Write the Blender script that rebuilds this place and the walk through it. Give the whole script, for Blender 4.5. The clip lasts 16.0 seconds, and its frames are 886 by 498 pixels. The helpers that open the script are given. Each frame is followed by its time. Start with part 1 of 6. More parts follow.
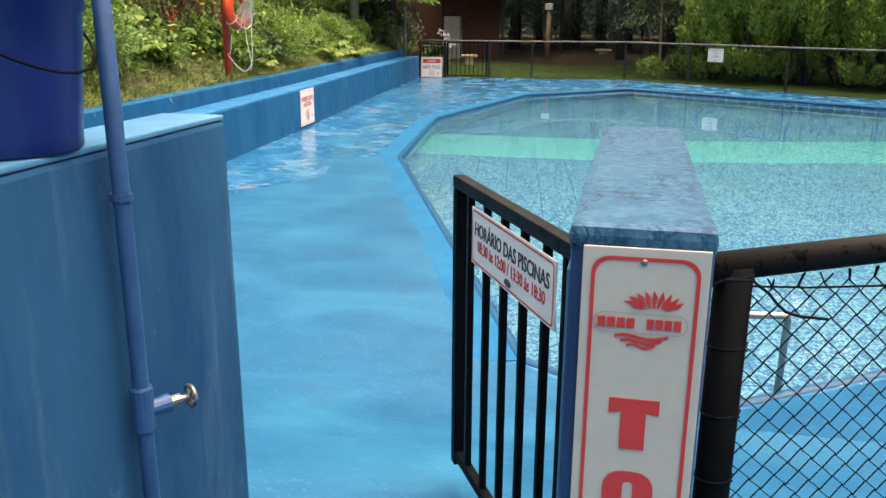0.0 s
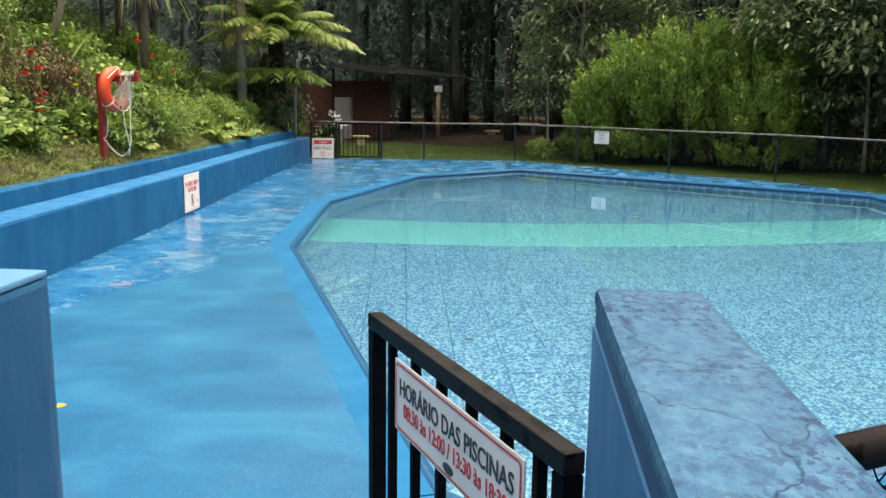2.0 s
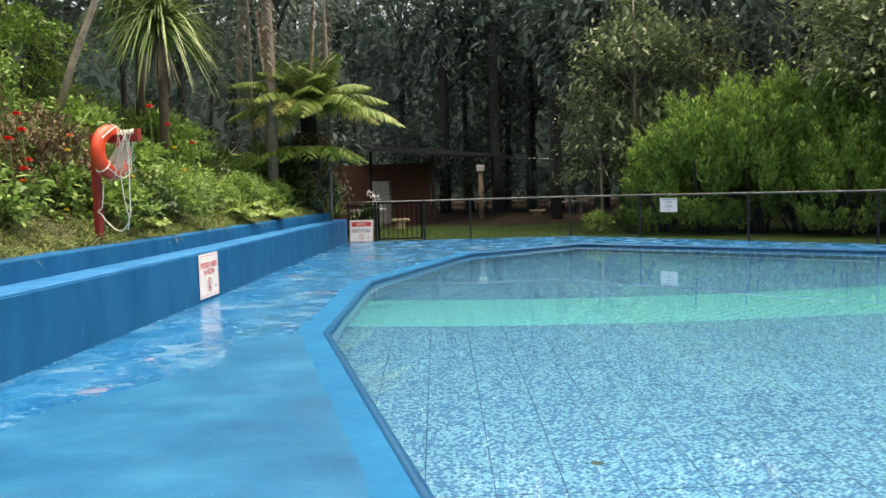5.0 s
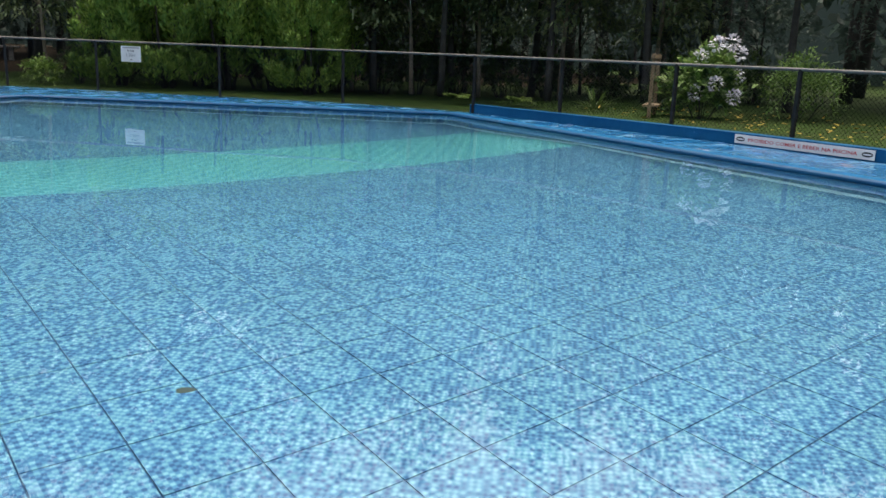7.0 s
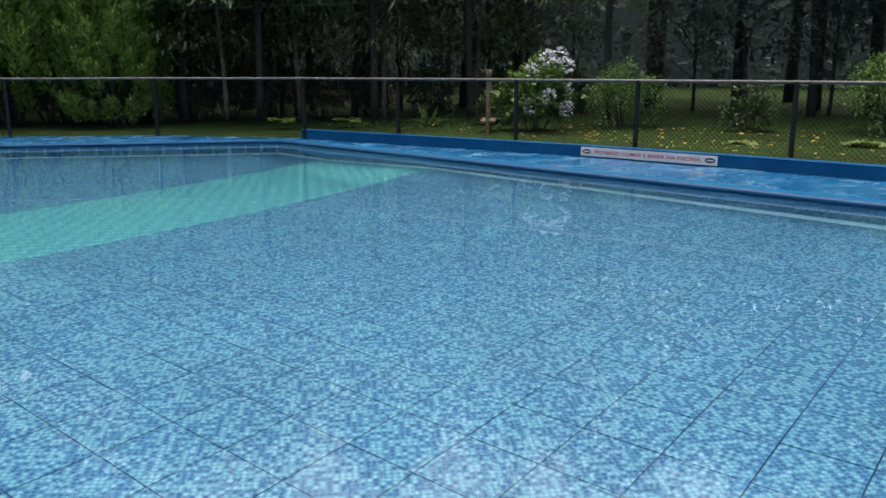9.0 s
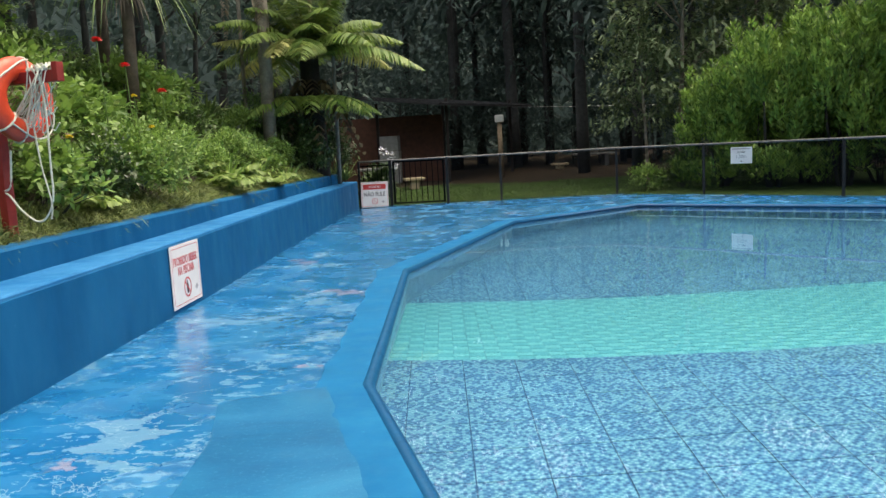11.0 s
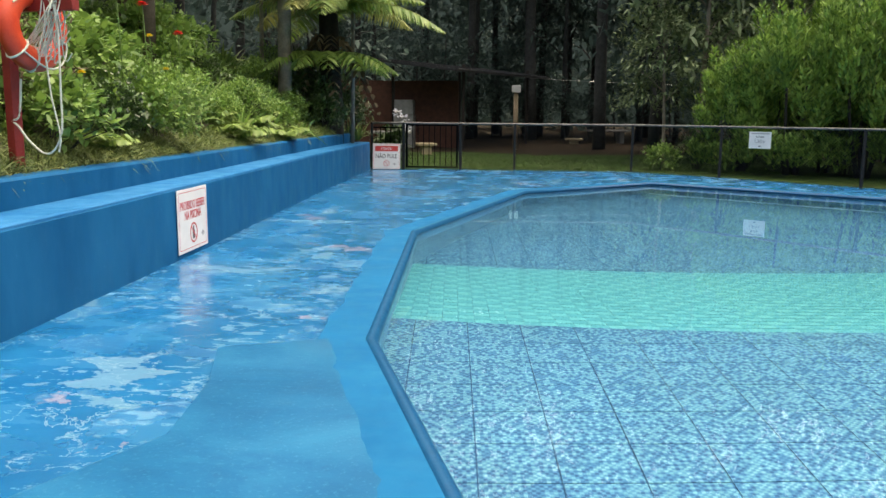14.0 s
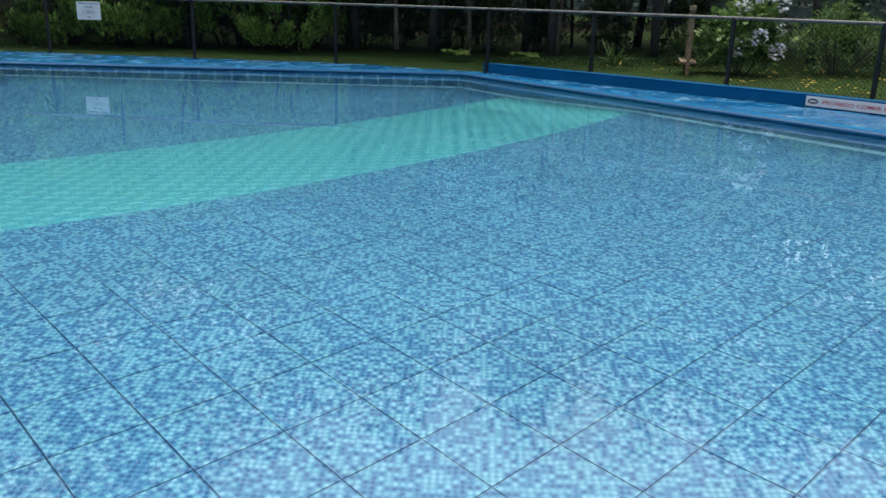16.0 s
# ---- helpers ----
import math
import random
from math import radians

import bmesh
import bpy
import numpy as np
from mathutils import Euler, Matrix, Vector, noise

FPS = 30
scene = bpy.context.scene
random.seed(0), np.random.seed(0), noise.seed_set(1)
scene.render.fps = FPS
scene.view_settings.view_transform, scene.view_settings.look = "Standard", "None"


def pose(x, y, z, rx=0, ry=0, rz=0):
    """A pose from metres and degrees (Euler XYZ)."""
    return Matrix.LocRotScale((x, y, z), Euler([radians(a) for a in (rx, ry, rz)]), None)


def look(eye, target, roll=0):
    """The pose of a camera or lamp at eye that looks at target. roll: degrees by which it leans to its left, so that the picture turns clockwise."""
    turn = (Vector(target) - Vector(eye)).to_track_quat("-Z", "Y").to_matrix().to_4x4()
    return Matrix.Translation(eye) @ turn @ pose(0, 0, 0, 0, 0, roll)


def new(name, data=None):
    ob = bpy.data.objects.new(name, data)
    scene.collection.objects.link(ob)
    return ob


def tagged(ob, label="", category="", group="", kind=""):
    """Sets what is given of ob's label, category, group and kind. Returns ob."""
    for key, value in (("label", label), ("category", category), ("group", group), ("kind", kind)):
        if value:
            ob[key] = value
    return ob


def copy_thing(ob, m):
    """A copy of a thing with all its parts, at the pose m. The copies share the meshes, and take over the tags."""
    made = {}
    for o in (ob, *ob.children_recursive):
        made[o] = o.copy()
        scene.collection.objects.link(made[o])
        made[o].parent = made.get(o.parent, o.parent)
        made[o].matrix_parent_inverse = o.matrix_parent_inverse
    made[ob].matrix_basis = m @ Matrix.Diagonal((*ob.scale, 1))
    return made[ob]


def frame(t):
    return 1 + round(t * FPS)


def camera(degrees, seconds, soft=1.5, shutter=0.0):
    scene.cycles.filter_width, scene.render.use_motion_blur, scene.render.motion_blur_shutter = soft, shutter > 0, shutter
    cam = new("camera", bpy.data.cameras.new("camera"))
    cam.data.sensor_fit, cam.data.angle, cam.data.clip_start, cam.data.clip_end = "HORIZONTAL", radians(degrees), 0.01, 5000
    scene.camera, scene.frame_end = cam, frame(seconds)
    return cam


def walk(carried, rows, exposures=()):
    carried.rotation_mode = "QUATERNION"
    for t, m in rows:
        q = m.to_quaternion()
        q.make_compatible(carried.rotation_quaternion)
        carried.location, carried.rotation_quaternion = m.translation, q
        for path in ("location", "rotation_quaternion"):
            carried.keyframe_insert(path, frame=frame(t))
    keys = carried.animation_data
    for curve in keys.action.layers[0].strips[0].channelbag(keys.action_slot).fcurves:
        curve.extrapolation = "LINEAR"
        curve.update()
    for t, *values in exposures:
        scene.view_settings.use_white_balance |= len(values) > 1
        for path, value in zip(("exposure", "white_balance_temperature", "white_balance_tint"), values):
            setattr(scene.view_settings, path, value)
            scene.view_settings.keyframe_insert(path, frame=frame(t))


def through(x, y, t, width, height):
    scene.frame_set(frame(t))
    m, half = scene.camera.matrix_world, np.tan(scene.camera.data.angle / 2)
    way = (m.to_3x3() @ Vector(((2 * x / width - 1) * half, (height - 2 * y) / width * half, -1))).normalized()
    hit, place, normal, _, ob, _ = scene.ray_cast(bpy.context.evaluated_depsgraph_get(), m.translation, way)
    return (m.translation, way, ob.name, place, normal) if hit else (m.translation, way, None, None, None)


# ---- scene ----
cam = camera(56.8, 16.0)
PATH = [
    (0, (0.787, -1.006, 1.962), (0.395, 0.879, 1.421), 0.3),
    (0.5, (0.757, -0.863, 1.977), (0.654, 1.073, 1.487), 0.5),
    (1, (0.795, -0.735, 1.986), (0.702, 1.224, 1.593), 0.7),
    (1.5, (0.806, -0.662, 2.004), (0.686, 1.292, 1.597), 0.3),
    (2, (0.614, -0.444, 2.025), (0.473, 1.519, 1.667), 0.8),
    (2.5, (0.445, -0.158, 1.969), (0.139, 1.801, 1.709), 0.4),
    (3, (0.408, 0.298, 1.91), (-0.181, 2.193, 1.667), 0.3),
    (5.5, (-0.108, 2.259, 1.453), (-0.116, 4.255, 1.319), -1.7),
    (6, (-0.28, 2.609, 1.43), (0.026, 4.57, 1.188), -0.8),
    (6.5, (-0.356, 3.065, 1.345), (0.358, 4.892, 0.953), 1.2),
    (7, (-0.363, 3.393, 1.309), (0.643, 5.057, 0.84), 2.2),
    (7.5, (-0.391, 3.598, 1.223), (0.907, 4.922, 0.474), 4.0),
    (8, (-0.438, 3.824, 1.256), (1.123, 4.828, 0.511), 6.9),
    (8.2, (-0.398, 3.95, 1.312), (1.209, 4.946, 0.659), 4.8),
    (10.5, (-1.0, 5.278, 1.528), (-0.899, 7.258, 1.261), -3.7),
    (11, (-1.095, 5.348, 1.561), (-1.333, 7.318, 1.311), -3.2),
    (11.5, (-1.142, 5.301, 1.61), (-1.587, 7.249, 1.524), -0.8),
    (12, (-1.143, 5.322, 1.605), (-1.593, 7.269, 1.532), 0.0),
    (12.5, (-1.145, 5.335, 1.608), (-1.595, 7.282, 1.525), -0.0),
    (13, (-1.154, 5.346, 1.621), (-1.61, 7.292, 1.53), -0.2),
    (13.5, (-1.155, 5.36, 1.585), (-1.602, 7.307, 1.48), 0.1),
    (14, (-1.148, 5.456, 1.465), (-1.401, 7.413, 1.142), 0.5),
    (14.5, (-1.171, 5.55, 1.428), (-0.78, 7.438, 0.896), 2.4),
    (15, (-1.124, 5.595, 1.431), (-0.311, 7.332, 0.862), 2.6),
    (15.5, (-1.034, 5.644, 1.426), (-0.041, 7.283, 0.853), 2.1),
    (16, (-1.005, 5.736, 1.424), (0.128, 7.276, 0.838), 1.6),
]
walk(cam, [(t, look(eye, target, roll)) for t, eye, target, roll in PATH], [
    (0.0, 1.4, 8500, 9), (1.5, 1.33, 8150, 9), (3.0, 1.26, 7900, 9), (5.5, 1.3, 7600, 9), (6.5, 0.93, 7100, 9), (7.1, 0.78, 6950, 11), (7.6, 0.5, 6700, 13), (8.2, 0.42, 6600, 13),
    (10.5, 0.93, 6900, 8), (11.0, 1.0, 7100, 8), (11.6, 1.36, 7700, 8), (13.5, 1.38, 7700, 8), (14.1, 1.05, 7300, 7), (15.0, 0.6, 6450, 6), (16.0, 0.57, 6350, 6)])

# ---- world and light ----
world = bpy.data.worlds.new("world")
scene.world = world
world.use_nodes = True
wn = world.node_tree
sky = wn.nodes.new("ShaderNodeTexSky")
sky.sky_type = 'NISHITA'
sky.sun_disc = False
sky.sun_elevation = radians(74)
sky.sun_rotation = radians(60)
sky.dust_density = 8.0
sky.ozone_density = 0.4
wn.links.new(sky.outputs[0], wn.nodes["Background"].inputs[0])
wn.nodes["Background"].inputs[1].default_value = 0.15
sun_data = bpy.data.lights.new("sun", 'SUN')
sun_data.energy = 1.5
sun_data.angle = radians(140)
sun_data.color = (1.0, 0.96, 0.9)
sun = new("sun", sun_data)
sun.matrix_world = look((6, 9.5, 24), (0, 6, 0))


# ---- small builders ----
def mesh_ob(name, bm, material, parent=None, smooth=False):
    me = bpy.data.meshes.new(name)
    bm.to_mesh(me)
    bm.free()
    if smooth:
        for p in me.polygons:
            p.use_smooth = True
    if material is not None:
        me.materials.append(material)
    ob = new(name, me)
    if parent is not None:
        ob.parent = parent
    return ob


def part(name, bm, material, parent, label="", smooth=False):
    ob = mesh_ob(name, bm, material, parent, smooth)
    return tagged(ob, label) if label else ob


def thing(name, label, category, at=(0, 0, 0), turn=0.0, group="", kind=""):
    ob = new(name)
    ob.empty_display_size = 0.1
    ob.matrix_basis = pose(*at, 0, 0, turn)
    return tagged(ob, label, category, group, kind)


def box(bm, size, at=(0, 0, 0), m=None, bevel=0.0):
    """A box of that size with its centre at at."""
    base = Matrix.Translation(at) @ Matrix.Diagonal((*size, 1))
    if m is not None:
        base = m @ base
    got = bmesh.ops.create_cube(bm, size=1, matrix=base)
    if bevel:
        edges = list({e for v in got["verts"] for e in v.link_edges})
        bmesh.ops.bevel(bm, geom=edges, offset=bevel, segments=2, affect='EDGES', profile=0.6)
    return bm


def tube(bm, points, radius, sides=8, close=False, radii=None, caps=True):
    """A pipe along points."""
    pts = [Vector(p) for p in points]
    n = len(pts)
    rings = []
    up = Vector((0.13, 0.21, 0.97)).normalized()
    for i, p in enumerate(pts):
        a = pts[(i - 1) % n] if (i or close) else p
        b = pts[(i + 1) % n] if (i < n - 1 or close) else p
        d = (b - a)
        d = d.normalized() if d.length else Vector((0, 0, 1))
        ref = up if abs(d.dot(up)) < 0.95 else Vector((1, 0, 0))
        u = d.cross(ref).normalized()
        w = d.cross(u)
        r = radii[i] if radii else radius
        rings.append([bm.verts.new(p + (u * math.cos(k * math.tau / sides) + w * math.sin(k * math.tau / sides)) * r) for k in range(sides)])
    for i in range(n if close else n - 1):
        r0, r1 = rings[i], rings[(i + 1) % n]
        for k in range(sides):
            bm.faces.new((r0[k], r0[(k + 1) % sides], r1[(k + 1) % sides], r1[k]))
    if caps and not close:
        bm.faces.new(list(reversed(rings[0])))
        bm.faces.new(rings[-1])
    return bm


def sweep(bm, line, profile, close=False):
    """Sweeps a profile of (out, up) along a level line; out is to the line's left."""
    pts = [Vector(p) for p in line]
    n = len(pts)
    rows = []
    for i, p in enumerate(pts):
        d0 = (p - pts[i - 1]) if (i or close) else (pts[1] - p)
        d1 = (pts[(i + 1) % n] - p) if (i < n - 1 or close) else d0
        d0, d1 = d0.to_2d().normalized(), d1.to_2d().normalized()
        n0, n1 = Vector((-d0.y, d0.x)), Vector((-d1.y, d1.x))
        mid = n0 + n1
        mid = mid / max(0.4, mid.dot(n0))
        rows.append([bm.verts.new((p.x + mid.x * o, p.y + mid.y * o, p.z + h)) for o, h in profile])
    for i in range(n if close else n - 1):
        a, b = rows[i], rows[(i + 1) % n]
        for k in range(len(profile) - 1):
            bm.faces.new((a[k], b[k], b[k + 1], a[k + 1]))
    if not close:
        bm.faces.new(rows[0])
        bm.faces.new(list(reversed(rows[-1])))
    bmesh.ops.recalc_face_normals(bm, faces=bm.faces)
    return bm


def sheet(bm, outer, holes=(), z=None):
    """A level sheet with holes, filled by triangles."""
    edges = []
    for ring in (outer, *holes):
        vs = [bm.verts.new((p[0], p[1], z(p[0], p[1]) if z else 0.0)) for p in ring]
        edges += [bm.edges.new((vs[i], vs[(i + 1) % len(vs)])) for i in range(len(vs))]
    bmesh.ops.triangle_fill(bm, use_beauty=True, use_dissolve=False, edges=edges)
    for f in bm.faces:
        if f.normal.z < 0:
            f.normal_flip()
    return bm


def dense(line, step):
    out = []
    for i in range(len(line) - 1):
        a, b = Vector(line[i]), Vector(line[i + 1])
        k = max(1, int((b - a).length / step))
        out += [a.lerp(b, j / k) for j in range(k)]
    return out + [Vector(line[-1])]

# ---- materials ----
def nodes_of(name):
    m = bpy.data.materials.new(name)
    m.use_nodes = True
    t = m.node_tree
    return m, t, t.nodes["Principled BSDF"]


def add(t, kind, **values):
    n = t.nodes.new(kind)
    for key, v in values.items():
        if key in n.inputs:
            n.inputs[key].default_value = v
    return n


def ramp(t, source, stops, constant=False):
    r = t.nodes.new("ShaderNodeValToRGB")
    r.color_ramp.interpolation = 'CONSTANT' if constant else 'LINEAR'
    while len(r.color_ramp.elements) < len(stops):
        r.color_ramp.elements.new(0.5)
    for e, (p, c) in zip(r.color_ramp.elements, stops):
        e.position = p
        e.color = (*c, 1) if len(c) == 3 else c
    t.links.new(source, r.inputs[0])
    return r.outputs[0]


def mixed(t, factor, a, b):
    n = t.nodes.new("ShaderNodeMix")
    n.data_type = 'RGBA'
    for socket, v in ((n.inputs[0], factor), (n.inputs[6], a), (n.inputs[7], b)):
        if isinstance(v, bpy.types.NodeSocket):
            t.links.new(v, socket)
        elif isinstance(v, (int, float)):
            socket.default_value = v
        else:
            socket.default_value = (*v, 1)
    return n.outputs[2]


def calc(t, op, a, b=0.0):
    n = t.nodes.new("ShaderNodeMath")
    n.operation = op
    for i, v in enumerate((a, b)):
        if isinstance(v, bpy.types.NodeSocket):
            t.links.new(v, n.inputs[i])
        else:
            n.inputs[i].default_value = v
    return n.outputs[0]


def place(t, stretch=(1, 1, 1), turn=0.0):
    g = t.nodes.new("ShaderNodeNewGeometry")
    m = t.nodes.new("ShaderNodeMapping")
    m.inputs["Scale"].default_value = stretch
    m.inputs["Rotation"].default_value = (0, 0, turn)
    t.links.new(g.outputs["Position"], m.inputs[0])
    return m.outputs[0]


def noise_of(t, where, scale, detail=4.0, rough=0.6, warp=0.0):
    n = add(t, "ShaderNodeTexNoise", Scale=scale, Detail=detail, Roughness=rough, Distortion=warp)
    t.links.new(where, n.inputs["Vector"])
    return n.outputs["Fac"]


def bump(t, shader, height, strength=0.3, distance=0.01):
    b = t.nodes.new("ShaderNodeBump")
    b.inputs["Strength"].default_value = strength
    b.inputs["Distance"].default_value = distance
    t.links.new(height, b.inputs["Height"])
    t.links.new(b.outputs[0], shader.inputs["Normal"])


def plain(name, low, high, scale=6.0, rough=0.6, metal=0.0, relief=0.2, fine=60.0, spread=0.1, shine=0.5):
    """Two colours mixed by coarse and fine noise, with relief."""
    m, t, s = nodes_of(name)
    w = place(t)
    f = calc(t, 'ADD', calc(t, 'MULTIPLY', noise_of(t, w, scale), 0.65), calc(t, 'MULTIPLY', noise_of(t, w, fine), 0.35))
    t.links.new(ramp(t, f, [(0.32, low), (0.68, high)]), s.inputs["Base Color"])
    s.inputs["Metallic"].default_value = metal
    s.inputs["Specular IOR Level"].default_value = shine
    t.links.new(calc(t, 'ADD', calc(t, 'MULTIPLY', noise_of(t, w, scale * 2.3), spread * 2), rough - spread), s.inputs["Roughness"])
    if relief:
        bump(t, s, noise_of(t, w, fine), relief, 0.004)
    return m


def deck_worn():
    """Blue floor paint, worn through in pale ragged flakes and grey cement patches, damp."""
    m, t, s = nodes_of("worn_blue_floor_paint")
    w = place(t)
    blue = ramp(t, noise_of(t, w, 1.3, 5), [(0.3, (0.004, 0.092, 0.25)), (0.7, (0.010, 0.140, 0.33))])
    zone = noise_of(t, place(t, (1.2, 0.8, 1)), 0.7, 4, 0.55)
    flakes = calc(t, 'ADD', noise_of(t, place(t, (0.8, 1.5, 1), 0.1), 6.5, 6, 0.62), calc(t, 'MULTIPLY', calc(t, 'SUBTRACT', zone, 0.5), 0.55))
    film = ramp(t, noise_of(t, place(t, (0.8, 1.4, 1), 0.1), 1.6, 9, 0.6), [(0.53, (0, 0, 0)), (0.545, (1, 1, 1))])
    c = mixed(t, calc(t, 'MULTIPLY', film, 0.6), blue, (0.026, 0.170, 0.355))
    chips = ramp(t, flakes, [(0.590, (0, 0, 0)), (0.598, (1, 1, 1))])
    c = mixed(t, calc(t, 'MULTIPLY', chips, 0.5), c, (0.15, 0.34, 0.49))
    worn = ramp(t, noise_of(t, place(t, (0.9, 1.2, 1)), 1.15, 10, 0.62), [(0.600, (0, 0, 0)), (0.607, (1, 1, 1))])
    c = mixed(t, calc(t, 'MULTIPLY', worn, 0.8), c, (0.11, 0.26, 0.40))
    hair = calc(t, 'LESS_THAN', calc(t, 'ABSOLUTE', calc(t, 'SUBTRACT', noise_of(t, w, 1.15, 9, 0.62, 0.5), 0.5)), 0.0035)
    c = mixed(t, calc(t, 'MULTIPLY', hair, 0.55), c, (0.20, 0.36, 0.47))
    bare = ramp(t, noise_of(t, w, 0.8, 9, 0.66, 0.3), [(0.622, (0, 0, 0)), (0.630, (1, 1, 1))])
    cement = ramp(t, noise_of(t, w, 9, 4), [(0.3, (0.13, 0.17, 0.28)), (0.7, (0.21, 0.25, 0.36))])
    t.links.new(mixed(t, bare, c, cement), s.inputs["Base Color"])
    t.links.new(ramp(t, noise_of(t, w, 1.7, 6), [(0.35, (0.10,) * 3), (0.65, (0.36,) * 3)]), s.inputs["Roughness"])
    bump(t, s, calc(t, 'ADD', calc(t, 'MULTIPLY', flakes, 0.8), noise_of(t, w, 40)), 0.25, 0.004)
    return m


def deck_smooth():
    """Newer brushed blue paint with broad soft strokes."""
    m, t, s = nodes_of("brushed_blue_floor_paint")
    w = place(t, (0.75, 1.3, 1), 0.3)
    strokes = noise_of(t, w, 1.2, 6, 0.6, 0.7)
    c = ramp(t, strokes, [(0.28, (0.003, 0.072, 0.180)), (0.5, (0.007, 0.104, 0.238)), (0.72, (0.018, 0.152, 0.298))])
    soil = ramp(t, noise_of(t, place(t), 1.1, 6, 0.65, 0.6), [(0.56, (0, 0, 0)), (0.74, (1, 1, 1))])
    c = mixed(t, calc(t, 'MULTIPLY', soil, 0.7), c, (0.026, 0.095, 0.19))
    s.inputs["Specular IOR Level"].default_value = 0.13
    speck = ramp(t, noise_of(t, place(t), 38, 8, 0.7, 0.2), [(0.56, (0, 0, 0)), (0.64, (1, 1, 1))])
    c = mixed(t, calc(t, 'MULTIPLY', speck, 0.3), c, (0.09, 0.25, 0.40))
    drop = ramp(t, noise_of(t, place(t), 14, 9, 0.72, 0.3), [(0.60, (0, 0, 0)), (0.66, (1, 1, 1))])
    c = mixed(t, calc(t, 'MULTIPLY', drop, 0.3), c, (0.012, 0.075, 0.19))
    t.links.new(c, s.inputs["Base Color"])
    t.links.new(ramp(t, noise_of(t, place(t), 1.6, 5), [(0.3, (0.32,) * 3), (0.7, (0.5,) * 3)]), s.inputs["Roughness"])
    bump(t, s, noise_of(t, place(t), 35, 5), 0.2, 0.004)
    return m


def wall_paint(name, low, high, streaks=0.0):
    m, t, s = nodes_of(name)
    w = place(t, (1, 1, 0.45))
    c = ramp(t, noise_of(t, w, 1.8, 6, 0.6, 0.4), [(0.3, low), (0.7, high)])
    scuff = ramp(t, noise_of(t, place(t), 5.0, 9, 0.7, 0.4), [(0.64, (0, 0, 0)), (0.72, (1, 1, 1))])
    c = mixed(t, calc(t, 'MULTIPLY', scuff, 0.3), c, (0.12, 0.33, 0.6))
    if streaks:
        runs = ramp(t, noise_of(t, place(t, (1, 1, 0.12)), 9.0, 7, 0.65, 0.3), [(0.52, (0, 0, 0)), (0.68, (1, 1, 1))])
        c = mixed(t, calc(t, 'MULTIPLY', runs, streaks), c, (0.12, 0.24, 0.38))
        damp = ramp(t, noise_of(t, place(t, (1, 1, 0.25)), 3.0, 6, 0.65, 0.3), [(0.5, (0, 0, 0)), (0.66, (1, 1, 1))])
        c = mixed(t, calc(t, 'MULTIPLY', damp, 0.8), c, (0.008, 0.05, 0.15))
    t.links.new(c, s.inputs["Base Color"])
    t.links.new(ramp(t, noise_of(t, w, 4, 3), [(0.3, (0.4,) * 3), (0.7, (0.65,) * 3)]), s.inputs["Roughness"])
    s.inputs["Specular IOR Level"].default_value = 0.08
    bump(t, s, calc(t, 'ADD', noise_of(t, place(t), 5), calc(t, 'MULTIPLY', noise_of(t, place(t), 70), 0.4)), 0.35, 0.006)
    return m


def flaked_top():
    """Weathered wall cap: blue paint flaking to dark under-paint and pale undercoat, with cracks."""
    m, t, s = nodes_of("flaked_blue_cap_paint")
    w = place(t, (1.5, 1, 1))
    c = ramp(t, noise_of(t, w, 32, 9, 0.75), [(0.36, (0.012, 0.066, 0.150)), (0.52, (0.028, 0.112, 0.215)), (0.72, (0.070, 0.190, 0.300))])
    dark = ramp(t, noise_of(t, place(t, (1.4, 1, 1)), 46, 9, 0.74), [(0.520, (0, 0, 0)), (0.535, (1, 1, 1))])
    broadly = ramp(t, noise_of(t, place(t), 5, 4), [(0.40, (0.15,) * 3), (0.6, (1, 1, 1))])
    c = mixed(t, calc(t, 'MULTIPLY', calc(t, 'MULTIPLY', dark, broadly), 0.95), c, (0.002, 0.022, 0.085))
    v = add(t, "ShaderNodeTexVoronoi", Scale=3.6)
    v.feature = 'DISTANCE_TO_EDGE'
    wv = t.nodes.new("ShaderNodeVectorMath")
    wv.operation = 'ADD'
    nz = add(t, "ShaderNodeTexNoise", Scale=14.0, Detail=4.0)
    t.links.new(place(t), nz.inputs["Vector"])
    sv = t.nodes.new("ShaderNodeVectorMath")
    sv.operation = 'SCALE'
    sv.inputs["Scale"].default_value = 0.12
    t.links.new(nz.outputs["Color"], sv.inputs[0])
    t.links.new(place(t), wv.inputs[0])
    t.links.new(sv.outputs[0], wv.inputs[1])
    t.links.new(wv.outputs[0], v.inputs["Vector"])
    crack = ramp(t, v.outputs["Distance"], [(0.0, (1, 1, 1)), (0.009, (0, 0, 0))])
    c = mixed(t, calc(t, 'MULTIPLY', crack, 0.6), c, (0.012, 0.025, 0.06))
    s.inputs["Specular IOR Level"].default_value = 0.16
    t.links.new(c, s.inputs["Base Color"])
    s.inputs["Roughness"].default_value = 0.42
    bump(t, s, calc(t, 'SUBTRACT', noise_of(t, w, 22, 6), calc(t, 'MULTIPLY', crack, 0.6)), 0.5, 0.006)
    return m


